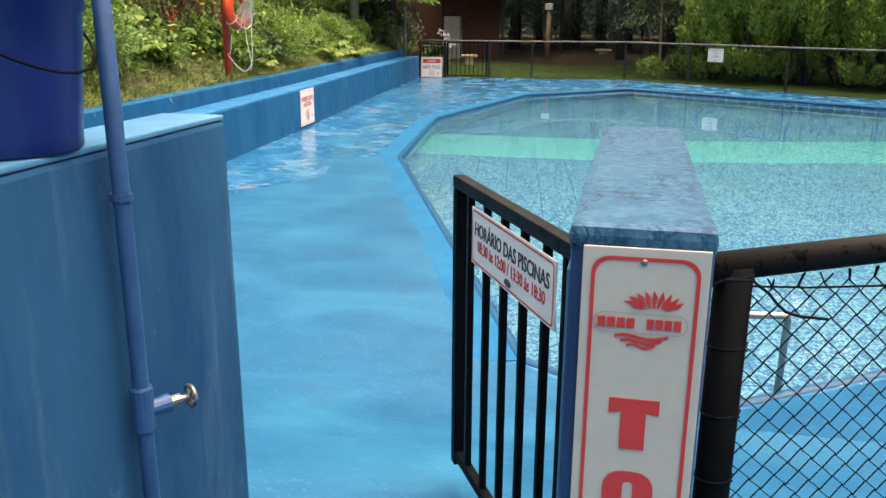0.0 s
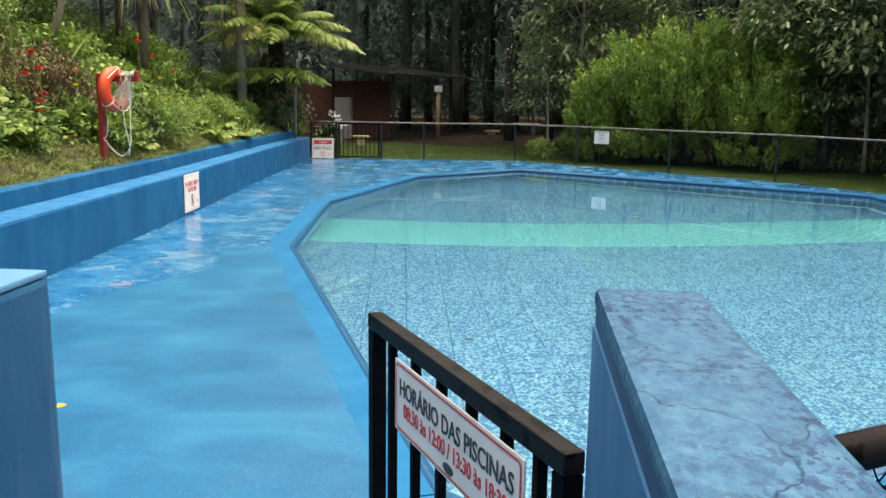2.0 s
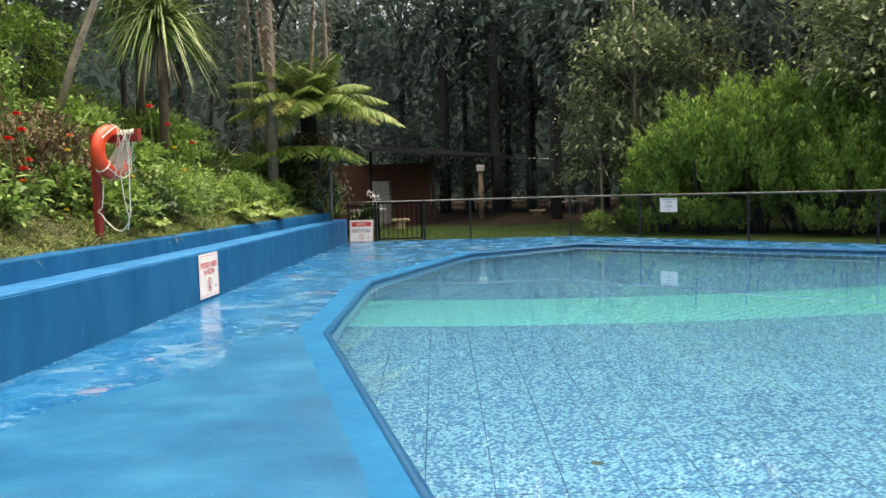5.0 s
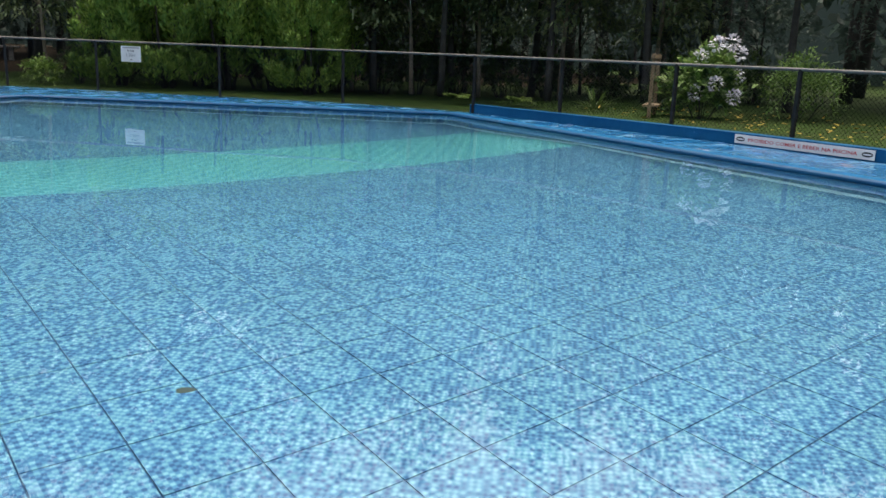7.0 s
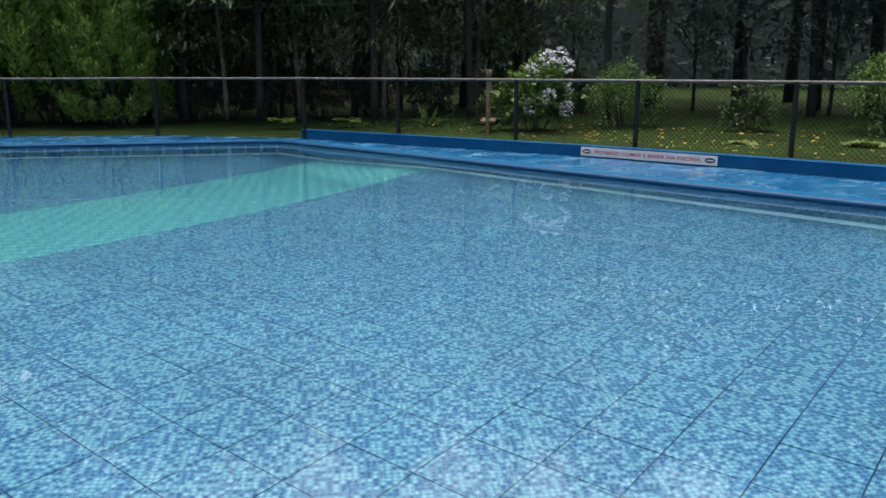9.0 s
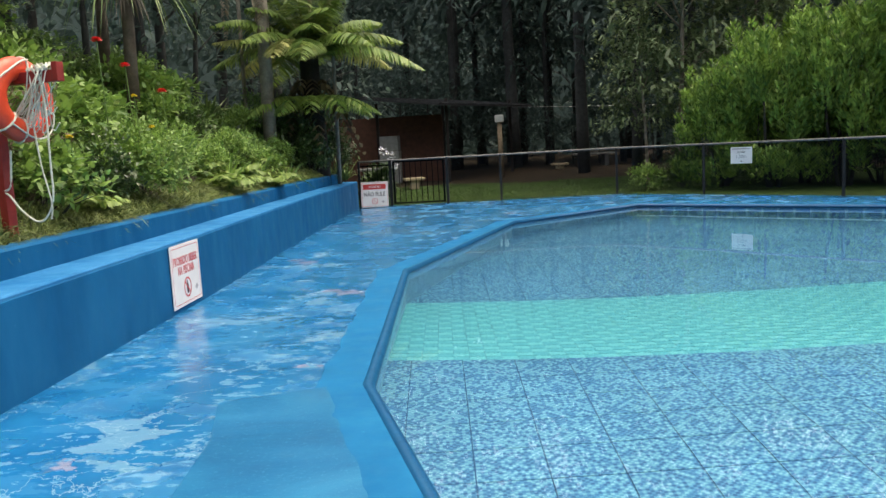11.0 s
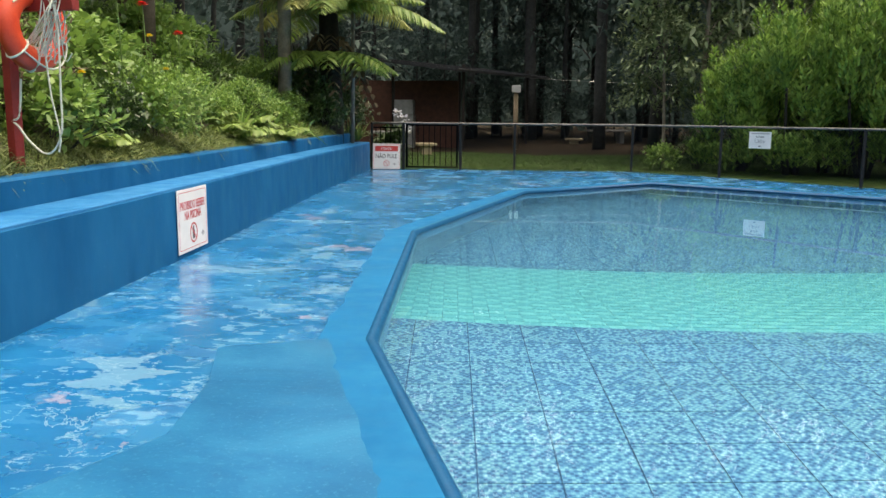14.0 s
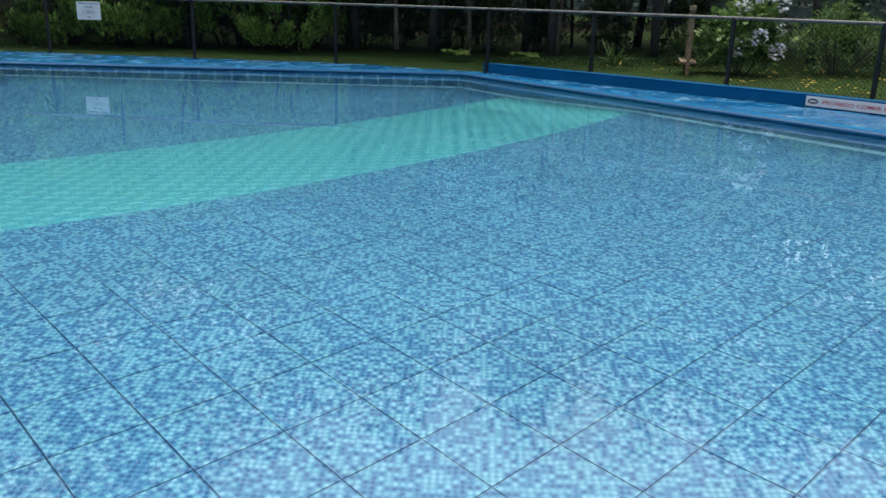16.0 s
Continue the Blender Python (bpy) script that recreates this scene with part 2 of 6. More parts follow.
def mosaic(name, wall=False):
    """Small glass-print mosaic in four blues; on walls pale joints."""
    m, t, s = nodes_of(name)
    turn = -radians(7)
    chip = 0.02268
    if wall:
        g = t.nodes.new("ShaderNodeNewGeometry")
        sp = t.nodes.new("ShaderNodeSeparateXYZ")
        t.links.new(g.outputs["Position"], sp.inputs[0])
        along = calc(t, 'ADD', calc(t, 'MULTIPLY', sp.outputs[0], 0.8), sp.outputs[1])
        cb = t.nodes.new("ShaderNodeCombineXYZ")
        t.links.new(along, cb.inputs[0])
        t.links.new(sp.outputs[2], cb.inputs[1])
        where = cb.outputs[0]
    else:
        where = place(t, (1, 1, 1), turn)
    sc = t.nodes.new("ShaderNodeVectorMath")
    sc.operation = 'SCALE'
    sc.inputs["Scale"].default_value = 1 / (chip if not wall else 0.03)
    t.links.new(where, sc.inputs[0])
    sep = t.nodes.new("ShaderNodeSeparateXYZ")
    t.links.new(sc.outputs[0], sep.inputs[0])
    fx, fy = calc(t, 'FLOOR', sep.outputs[0]), calc(t, 'FLOOR', sep.outputs[1])
    cell = t.nodes.new("ShaderNodeCombineXYZ")
    t.links.new(fx, cell.inputs[0])
    t.links.new(fy, cell.inputs[1])
    wn = t.nodes.new("ShaderNodeTexWhiteNoise")
    wn.noise_dimensions = '2D'
    t.links.new(cell.outputs[0], wn.inputs["Vector"])
    parity = calc(t, 'MODULO', calc(t, 'ABSOLUTE', calc(t, 'ADD', fx, fy)), 2.0)
    strong = ramp(t, wn.outputs["Value"], [(0.0, (0.024, 0.105, 0.275)), (0.30, (0.045, 0.165, 0.35)), (0.50, (0.19, 0.405, 0.535)), (0.82, (0.26, 0.49, 0.60))], True)
    soft = ramp(t, wn.outputs["Value"], [(0.0, (0.080, 0.235, 0.425)), (0.4, (0.092, 0.258, 0.45)), (0.8, (0.108, 0.282, 0.47))], True)
    c = mixed(t, parity, strong, soft)
    broad = ramp(t, noise_of(t, where, 0.9 if not wall else 3.0, 3), [(0.3, (0.86,) * 3), (0.7, (1.0,) * 3)])
    mul = t.nodes.new("ShaderNodeMix")
    mul.data_type = 'RGBA'
    mul.blend_type = 'MULTIPLY'
    mul.inputs[0].default_value = 1.0
    t.links.new(c, mul.inputs[6])
    t.links.new(broad, mul.inputs[7])
    c = mul.outputs[2]
    if wall:
        jx = calc(t, 'FRACT', sep.outputs[0])
        joint = calc(t, 'LESS_THAN', jx, 0.16)
        c = mixed(t, calc(t, 'MULTIPLY', joint, 0.75), c, (0.34, 0.58, 0.70))
    t.links.new(c, s.inputs["Base Color"])
    s.inputs["Roughness"].default_value = 0.35
    return m


def leaf_material(name, low, high, gloss=0.5, through=0.25):
    m, t, s = nodes_of(name)
    g = t.nodes.new("ShaderNodeNewGeometry")
    f = calc(t, 'ADD', calc(t, 'MULTIPLY', g.outputs["Random Per Island"], 0.6), calc(t, 'MULTIPLY', noise_of(t, place(t), 0.9, 3), 0.5))
    c = ramp(t, f, [(0.2, low), (0.8, high)])
    t.links.new(c, s.inputs["Base Color"])
    s.inputs["Roughness"].default_value = gloss
    tr = t.nodes.new("ShaderNodeBsdfTranslucent")
    t.links.new(c, tr.inputs["Color"])
    mx = t.nodes.new("ShaderNodeMixShader")
    mx.inputs[0].default_value = through
    t.links.new(s.outputs[0], mx.inputs[1])
    t.links.new(tr.outputs[0], mx.inputs[2])
    t.links.new(mx.outputs[0], t.nodes["Material Output"].inputs["Surface"])
    return m


def water_material():
    m, t, s = nodes_of("pool_water")
    s.inputs["Base Color"].default_value = (0.655, 0.965, 1.0, 1)
    s.inputs["Roughness"].default_value = 0.0
    s.inputs["IOR"].default_value = 1.333
    s.inputs["Transmission Weight"].default_value = 1.0
    w = place(t)
    h = calc(t, 'ADD', noise_of(t, w, 1.4, 2, 0.5), calc(t, 'MULTIPLY', noise_of(t, w, 9.0, 2), 0.12))
    bump(t, s, h, 0.022, 0.02)
    return m


def peeling_pipe():
    m, t, s = nodes_of("peeling_brown_pipe_paint")
    w = place(t)
    flake = ramp(t, noise_of(t, w, 19, 7, 0.62, 0.3), [(0.548, (0, 0, 0)), (0.558, (1, 1, 1))])
    t.links.new(mixed(t, flake, (0.0115, 0.0108, 0.012), (0.0015, 0.0018, 0.002)), s.inputs["Base Color"])
    s.inputs["Specular IOR Level"].default_value = 0.08
    s.inputs["Roughness"].default_value = 0.45
    bump(t, s, flake, 0.5, -0.003)
    return m


DECK_WORN, DECK_SMOOTH = deck_worn(), deck_smooth()
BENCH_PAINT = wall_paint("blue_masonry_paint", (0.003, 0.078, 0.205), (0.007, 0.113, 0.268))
# bench blue again, lightened for light from above on the worn seat
SEAT_LIT_PAINT = wall_paint("worn_top_lit_blue_paint", (0.012, 0.125, 0.315), (0.034, 0.185, 0.40))
WALL_PAINT = wall_paint("entrance_wall_paint", (0.009, 0.062, 0.165), (0.020, 0.098, 0.215), 0.3)
NAVY = plain("navy_wall_paint", (0.008, 0.03, 0.10), (0.014, 0.055, 0.17), 5, 0.5)
CAP = flaked_top()
CAP_BLUE = wall_paint("worn_pale_blue_cap_paint", (0.03, 0.15, 0.32), (0.09, 0.24, 0.42))
# edge-strip blue with the shade of the rim's inner side put into the colour
RIM_SHADED = plain("shade_darkened_rim_paint", (0.002, 0.054, 0.145), (0.004, 0.082, 0.200), 3, 0.36, relief=0.15, fine=40, shine=0.2)
MOSAIC, MOSAIC_WALL = mosaic("pool_mosaic"), mosaic("pool_wall_mosaic", True)
GROUT = plain("dark_grout", (0.011, 0.058, 0.155), (0.020, 0.086, 0.205), 8, 0.7)
GREEN_PALE = plain("pale_green_tile", (0.15, 0.47, 0.515), (0.19, 0.52, 0.56), 3, 0.4, relief=0)
GREEN_DEEP = plain("deep_green_tile", (0.085, 0.37, 0.44), (0.11, 0.415, 0.485), 3, 0.4, relief=0)
WATER = water_material()
BLACK = plain("black_metal_paint", (0.0015, 0.0022, 0.0035), (0.0035, 0.0048, 0.007), 18, 0.55, relief=0.15, shine=0.04)
FENCE_GREY = plain("weathered_dark_post_paint", (0.010, 0.012, 0.014), (0.028, 0.031, 0.035), 12, 0.55, shine=0.2)
RAIL_GREY = plain("weathered_rail_paint", (0.05, 0.05, 0.05), (0.17, 0.17, 0.165), 7, 0.45)
PIPE_PAINT = peeling_pipe()
WIRE = plain("dark_wire", (0.002, 0.004, 0.008), (0.005, 0.009, 0.016), 30, 0.5, 0.0, 0, shine=0.05)
STEEL = plain("brushed_grey_steel", (0.22, 0.23, 0.24), (0.36, 0.37, 0.38), 10, 0.35, 0.8, 0.1)
STRIP = wall_paint("clean_blue_edge_paint", (0.003, 0.098, 0.245), (0.006, 0.135, 0.305))
PLATFORM_PAINT = wall_paint("deep_blue_platform_paint", (0.002, 0.074, 0.185), (0.004, 0.102, 0.235))
LAMP_GREY = plain("pale_lamp_box", (0.5, 0.5, 0.48), (0.6, 0.6, 0.58), 5, 0.5)
COVE = plain("pale_blue_cove_tile", (0.46, 0.70, 0.84), (0.56, 0.78, 0.88), 4, 0.4, relief=0)
SIGN_WHITE = plain("white_sign_board", (0.66, 0.66, 0.66), (0.78, 0.78, 0.78), 4, 0.4, relief=0)
PANEL_WHITE = plain("dull_white_panel", (0.42, 0.42, 0.41), (0.50, 0.50, 0.49), 4, 0.45, relief=0)
SIGN_RED = plain("red_print", (0.48, 0.03, 0.035), (0.58, 0.045, 0.045), 8, 0.45, relief=0)
SIGN_DARK = plain("black_print", (0.02, 0.02, 0.025), (0.04, 0.04, 0.045), 8, 0.5, relief=0)
SIGN_GREY = plain("grey_print", (0.28, 0.28, 0.3), (0.38, 0.38, 0.4), 8, 0.5, relief=0)
BUCKET_BLUE = plain("dark_blue_plastic", (0.004, 0.015, 0.12), (0.008, 0.026, 0.18), 5, 0.33, relief=0.05)
PIPE_BLUE = plain("blue_painted_pvc", (0.012, 0.055, 0.17), (0.025, 0.10, 0.27), 9, 0.42)
ORANGE = plain("orange_buoy_shell", (0.56, 0.042, 0.016), (0.72, 0.085, 0.03), 5, 0.42, relief=0.1)
RED_POST = plain("dark_red_post_paint", (0.16, 0.012, 0.012), (0.27, 0.025, 0.022), 7, 0.5)
ROPE = plain("pale_rope", (0.45, 0.48, 0.40), (0.66, 0.68, 0.6), 40, 0.8)
GRASS_LAWN = plain("lawn_soil", (0.020, 0.030, 0.010), (0.03, 0.065, 0.014), 0.6, 0.9, fine=25, shine=0.08)
LITTER = plain("dark_leaf_litter", (0.012, 0.010, 0.007), (0.045, 0.034, 0.022), 1.5, 0.95, fine=18, shine=0.1)
SOIL = plain("bank_soil", (0.02, 0.022, 0.01), (0.06, 0.05, 0.025), 2, 0.95, fine=15)
# haze of the distance mixed into the far green and the bark: lighter, bluer
FAR_HAZE_GREEN = plain("hazed_far_wood_green", (0.034, 0.056, 0.052), (0.06, 0.09, 0.082), 0.35, 1.0, relief=0)
BARK = plain("haze_greyed_bark", (0.018, 0.020, 0.021), (0.055, 0.057, 0.056), 6, 0.9, relief=0.6, fine=30)
BARK_MID = plain("brown_ringed_bark", (0.045, 0.034, 0.025), (0.13, 0.10, 0.075), 6, 0.9, relief=0.6, fine=30)
BARK_PALE = plain("pale_mottled_bark", (0.14, 0.12, 0.095), (0.34, 0.29, 0.24), 5, 0.85, relief=0.5, fine=25)
FIBRE = plain("dark_fern_trunk", (0.008, 0.006, 0.005), (0.03, 0.022, 0.016), 14, 0.95, relief=0.8, fine=50)
WOOD = plain("weathered_wood", (0.14, 0.10, 0.06), (0.26, 0.20, 0.13), 9, 0.75)
DARK_WOOD = plain("dark_shelter_wood", (0.010, 0.008, 0.007), (0.025, 0.018, 0.015), 6, 0.8)
ROOF = plain("dark_roof_sheet", (0.012, 0.013, 0.016), (0.035, 0.037, 0.042), 3, 0.6)
BRICK = plain("brown_brick", (0.06, 0.026, 0.017), (0.12, 0.05, 0.033), 6, 0.85, fine=40)
CONCRETE = plain("yellowed_concrete", (0.30, 0.24, 0.14), (0.45, 0.38, 0.25), 6, 0.8)
CONCRETE_GREY = plain("grey_concrete", (0.18, 0.18, 0.18), (0.32, 0.32, 0.31), 6, 0.8)
LEAF_LIGHT = leaf_material("light_green_leaf", (0.05, 0.12, 0.024), (0.24, 0.38, 0.085), 0.5, 0.3)
LEAF_MID = leaf_material("mid_green_leaf", (0.042, 0.11, 0.026), (0.20, 0.335, 0.085), 0.5, 0.3)
LEAF_DARK = leaf_material("dark_glossy_leaf", (0.016, 0.04, 0.012), (0.07, 0.13, 0.035), 0.35, 0.15)
# forest leaf colours lifted towards grey-blue to stand for haze
LEAF_FOREST_HAZE = leaf_material("haze_tinted_forest_leaf", (0.042, 0.072, 0.064), (0.086, 0.132, 0.116), 0.8, 0.45)
LEAF_FOREST_BLUE_HAZE = leaf_material("blue_haze_forest_leaf", (0.046, 0.080, 0.074), (0.102, 0.152, 0.135), 0.75, 0.45)
LEAF_SAGE = leaf_material("sage_green_leaf", (0.06, 0.10, 0.045), (0.20, 0.265, 0.13), 0.5, 0.3)
LEAF_CONIFER = leaf_material("yellow_green_conifer", (0.055, 0.125, 0.028), (0.26, 0.41, 0.085), 0.7, 0.3)
LEAF_FERN = leaf_material("fern_green", (0.06, 0.13, 0.02), (0.24, 0.34, 0.07), 0.5, 0.25)
LEAF_FERN_OLD = leaf_material("straw_green_fern", (0.13, 0.16, 0.04), (0.34, 0.35, 0.11), 0.6, 0.25)
LEAF_STRAP = leaf_material("strap_leaf_green", (0.045, 0.10, 0.025), (0.18, 0.27, 0.08), 0.4, 0.2)
LEAF_OLIVE = leaf_material("olive_tuft_grass", (0.045, 0.075, 0.022), (0.215, 0.275, 0.085), 0.6, 0.2)
LEAF_DRY = leaf_material("dry_brown_frond", (0.045, 0.034, 0.018), (0.15, 0.115, 0.06), 0.8, 0.15)
LEAF_RUST = leaf_material("rusty_dead_frond", (0.12, 0.04, 0.015), (0.30, 0.11, 0.04), 0.8, 0.15)
LEAF_DRY_PALE = leaf_material("pale_dry_frond", (0.16, 0.12, 0.085), (0.40, 0.33, 0.26), 0.8, 0.15)
LEAF_LAWN = leaf_material("lawn_blade", (0.03, 0.075, 0.012), (0.085, 0.15, 0.03), 0.6, 0.2)
LEAF_FALLEN = leaf_material("fallen_yellow_leaf", (0.25, 0.16, 0.02), (0.48, 0.36, 0.06), 0.7, 0.1)
PETAL_RED = leaf_material("red_petal", (0.45, 0.01, 0.012), (0.72, 0.03, 0.03), 0.5, 0.15)
PETAL_ORANGE = leaf_material("orange_petal", (0.6, 0.12, 0.01), (0.8, 0.25, 0.03), 0.5, 0.15)
PETAL_YELLOW = leaf_material("yellow_petal", (0.6, 0.45, 0.02), (0.8, 0.65, 0.06), 0.5, 0.15)
PETAL_WHITE = leaf_material("bluish_white_petal", (0.45, 0.47, 0.6), (0.78, 0.8, 0.86), 0.5, 0.15)

# ---- plan of the place ----
WATER_Z, SHALLOW, DEEP = -0.062, -1.02, -1.87
POOL = [(0.32, 3.52), (1.2, 2.97), (4.45, 5.17), (5.9, 4.3), (8.5, 3.0), (9.0, 6.6), (9.05, 18.9), (1.11, 24.35), (-1.65, 21.5), (-2.85, 15.6), (-2.3, 10.57)]
DECK_EDGE = [(-6.7, 2.9), (11.0, 2.9), (11.05, 6.7), (10.95, 10.2), (10.8, 12.6), (10.25, 15.8), (9.75, 18.95), (7.95, 21.95), (5.55, 24.0), (3.05, 26.35), (1.05, 28.0), (-2.1, 27.75), (-6.7, 27.65)]
BENCH_LINE = [(-3.95, -3.0), (-4.12, 1.0), (-4.28, 5.1), (-4.6, 10.2), (-4.87, 14.04), (-5.4, 19.84), (-5.9, 26.9)]
FENCE_POSTS = [(-5.95, 27.4), (-5.1, 27.5), (-3.55, 27.5), (-2.1, 27.55), (1.0, 27.85), (2.95, 26.2), (5.41, 23.85), (7.79, 21.8), (9.62, 18.85), (10.25, 16.6), (10.72, 14.0), (11.12, 11.8), (11.45, 9.4), (11.6, 7.0), (11.7, 4.6), (11.75, 2.2), (11.75, -0.2), (11.75, -2.6)]


def bench_x(y):
    for (x0, y0), (x1, y1) in zip(BENCH_LINE, BENCH_LINE[1:]):
        if y <= y1:
            return x0 + (x1 - x0) * (y - y0) / (y1 - y0)
    return BENCH_LINE[-1][0]


def near_edge(x):
    return 12.38 + 0.020 * (x + 1.0) ** 2


def far_edge(x):
    return 15.62 + 0.018 * (x + 1.0) ** 2


def bank_z(d, y):
    """Height of the planted bank d metres behind the retaining wall."""
    z = 0.93 + (0.52 * d if d < 7 else 3.64 + 0.25 * (d - 7))
    fall = min(1.0, max(0.0, (31.0 - y) / 4.0))
    return z * fall + 0.02


# ---- floor, ramp, pool ----
bm = bmesh.new()
sheet(bm, DECK_EDGE, [POOL])
floor = tagged(mesh_ob("floor_pool_deck", bm, DECK_WORN), "wet blue-painted concrete pool deck with worn pale patches", "pool deck", kind="structure")

bm = bmesh.new()
rows = []
for k in range(26):
    y = 2.9 - k * 0.1 if k < 20 else 0.9 - (k - 20) * 2.0
    f = min(1.0, max(0.0, (2.9 - y) / 1.5))
    z = 0.005 + 0.28 * f * f * (3 - 2 * f)
    rows.append([bm.verts.new((x, y, z)) for x in (-6.7, -2.6, -0.2, 0.8, 11.0)])
for a, b in zip(rows, rows[1:]):
    for i in range(4):
        bm.faces.new((a[i], b[i], b[i + 1], a[i + 1]))
bmesh.ops.recalc_face_normals(bm, faces=bm.faces)
tagged(mesh_ob("floor_entrance_ramp", bm, DECK_SMOOTH, smooth=True), "smooth blue-painted entrance ramp sloping to the pool", "ramp", kind="structure")

SLAB = [(-2.55, 10.55), (-3.2, 10.25), (-2.98, 9.6), (-2.86, 8.85), (-3.2, 8.1), (-3.52, 7.5), (-3.5, 5.6), (-3.2, 4.1), (-2.9, 2.9), (1.1, 2.9), (0.33, 3.46), (0.06, 3.5), (-0.33, 4.55), (-0.88, 6.1)]
bm = bmesh.new()
sheet(bm, SLAB, z=lambda x, y: 0.005)
tagged(mesh_ob("floor_painted_slab", bm, DECK_SMOOTH), "newer smooth light-blue painted concrete slab", "floor", kind="structure")

line = [Vector((x, y, 0)) for x, y in POOL]
line = line[::-1]
nose = [(0.022, 0.003), (0.012, 0.013), (-0.008, 0.019), (-0.030, 0.017), (-0.050, 0.006), (-0.063, -0.012), (-0.065, -0.032), (-0.054, -0.052), (-0.022, -0.064), (0.04, -0.066)]
if sum((a.x * b.y - b.x * a.y) for a, b in zip(line, line[1:] + line[:1])) > 0:
    nose = [(-o, h) for o, h in nose]
bm = bmesh.new()
sweep(bm, line, nose, close=True)
tagged(mesh_ob("trim_pool_coping", bm, RIM_SHADED, smooth=True), "rounded blue painted concrete pool rim, coloured dark as in shade", "pool rim", kind="structure")

bm = bmesh.new()
for i in range(len(POOL)):
    a, b = POOL[i], POOL[(i + 1) % len(POOL)]
    q = [bm.verts.new(p) for p in ((*a, -0.07), (*b, -0.07), (*b, -2.2), (*a, -2.2))]
    bm.faces.new(q)
bmesh.ops.recalc_face_normals(bm, faces=bm.faces)
pool_wall = tagged(mesh_ob("wall_pool", bm, MOSAIC_WALL), "blue glass mosaic pool wall with pale joints", "pool wall", kind="structure")

bm = bmesh.new()
xs = [-4 + 0.8 * i for i in range(19)]
a = [bm.verts.new((x, near_edge(x), SHALLOW - 0.012)) for x in xs]
b = [bm.verts.new((x, far_edge(x), DEEP - 0.012)) for x in xs]
for i in range(18):
    bm.faces.new((a[i], a[i + 1], b[i + 1], b[i]))
c = [bm.verts.new((x, 1.0, SHALLOW - 0.012)) for x in xs]
d = [bm.verts.new((x, 26.0, DEEP - 0.012)) for x in xs]
for i in range(18):
    bm.faces.new((c[i], c[i + 1], a[i + 1], a[i]))
    bm.faces.new((b[i], b[i + 1], d[i + 1], d[i]))
pool_floor = tagged(mesh_ob("floor_pool", bm, GROUT), "dark grout bed under the pool floor tiles", "pool floor", kind="structure")

bm = bmesh.new()
sheet(bm, POOL, z=lambda x, y: WATER_Z)
water = tagged(mesh_ob("water", bm, WATER), "clear still blue pool water", "water", kind="structure")
water.visible_shadow = False

bm = bmesh.new()
sheet(bm, [(1.16, 2.9), (1.234, 2.92), (4.452, 5.099), (5.87, 4.247), (8.45, 2.957), (8.52, 2.9)], z=lambda x, y: 0.007)
tagged(mesh_ob("floor_platform", bm, PLATFORM_PAINT), "smooth dark blue painted platform beside the pool", "floor", kind="structure")
strip_line = dense([Vector((x, y, 0)) for x, y in ((0.32, 3.52), (-2.3, 10.57), (-2.85, 15.6), (-1.65, 21.5), (1.11, 24.35), (9.05, 18.9), (9.0, 6.6))], 0.09)
bm = sweep(bmesh.new(), strip_line, [(0.012, -0.004), (0.012, 0.008), (0.33, 0.004), (0.34, -0.004)])
bm.verts.ensure_lookup_table()
for k, p in enumerate(strip_line):
    ragged = 0.05 * noise.noise((p.x * 2.1, p.y * 2.1, 5)) + 0.035 * noise.noise((p.x * 9, p.y * 9, 8))
    inner = bm.verts[4 * k].co
    out = (bm.verts[4 * k + 2].co - inner).to_2d().normalized()
    for v in (bm.verts[4 * k + 2], bm.verts[4 * k + 3]):
        v.co.x += out.x * ragged
        v.co.y += out.y * ragged
tagged(mesh_ob("trim_edge_strip", bm, STRIP), "clean blue-painted strip along the pool rim", "paint strip", kind="structure")

# pale cove where the pool wall meets the floor
bm = bmesh.new()
cove = []
for x, y in [(9.0 + 0.05 * k / 14, 6.6 + 12.3 * k / 14) for k in range(15)] + [(9.05 - 7.94 * k / 6, 18.9 + 5.45 * k / 6) for k in range(1, 7)]:
    f = min(1.0, max(0.0, (y - near_edge(x)) / (far_edge(x) - near_edge(x))))
    cove.append(Vector((x, y, SHALLOW + (DEEP - SHALLOW) * f)))
sweep(bm, cove, [(0.02, -0.02), (0.02, 0.10), (0.035, 0.08), (0.05, 0.055), (0.08, 0.03), (0.13, 0.012), (0.13, -0.02)])
tagged(mesh_ob("trim_pool_cove", bm, COVE), "pale cove strip at the foot of the pool wall", "cove", kind="structure")

# ---- lawn and bank ----
ring0 = [Vector((x, y)) for x, y in DECK_EDGE[1:]] + [Vector((-6.7, 2.9)), Vector((-6.7, -8)), Vector((11.0, -8))]
mid = Vector((2.5, 11.0))
bm = bmesh.new()
loops = []
for k, grow in enumerate((1.0, 1.02, 1.12, 1.4, 2.0, 3.2, 6.0, 14.0, 60.0)):
    loops.append([bm.verts.new((mid.x + (p.x - mid.x) * grow, mid.y + (p.y - mid.y) * grow, (0.16 if p.x > 9.8 and p.y > 3 else -0.012) + 0.15 * min(1, max(0, grow - 1.4)))) for p in ring0])
for a, b in zip(loops, loops[1:]):
    for i in range(len(a)):
        j = (i + 1) % len(a)
        bm.faces.new((a[i], a[j], b[j], b[i]))
bmesh.ops.recalc_face_normals(bm, faces=bm.faces)
tagged(mesh_ob("ground_lawn", bm, GRASS_LAWN), "short green lawn with bare brown patches", "lawn", kind="structure")

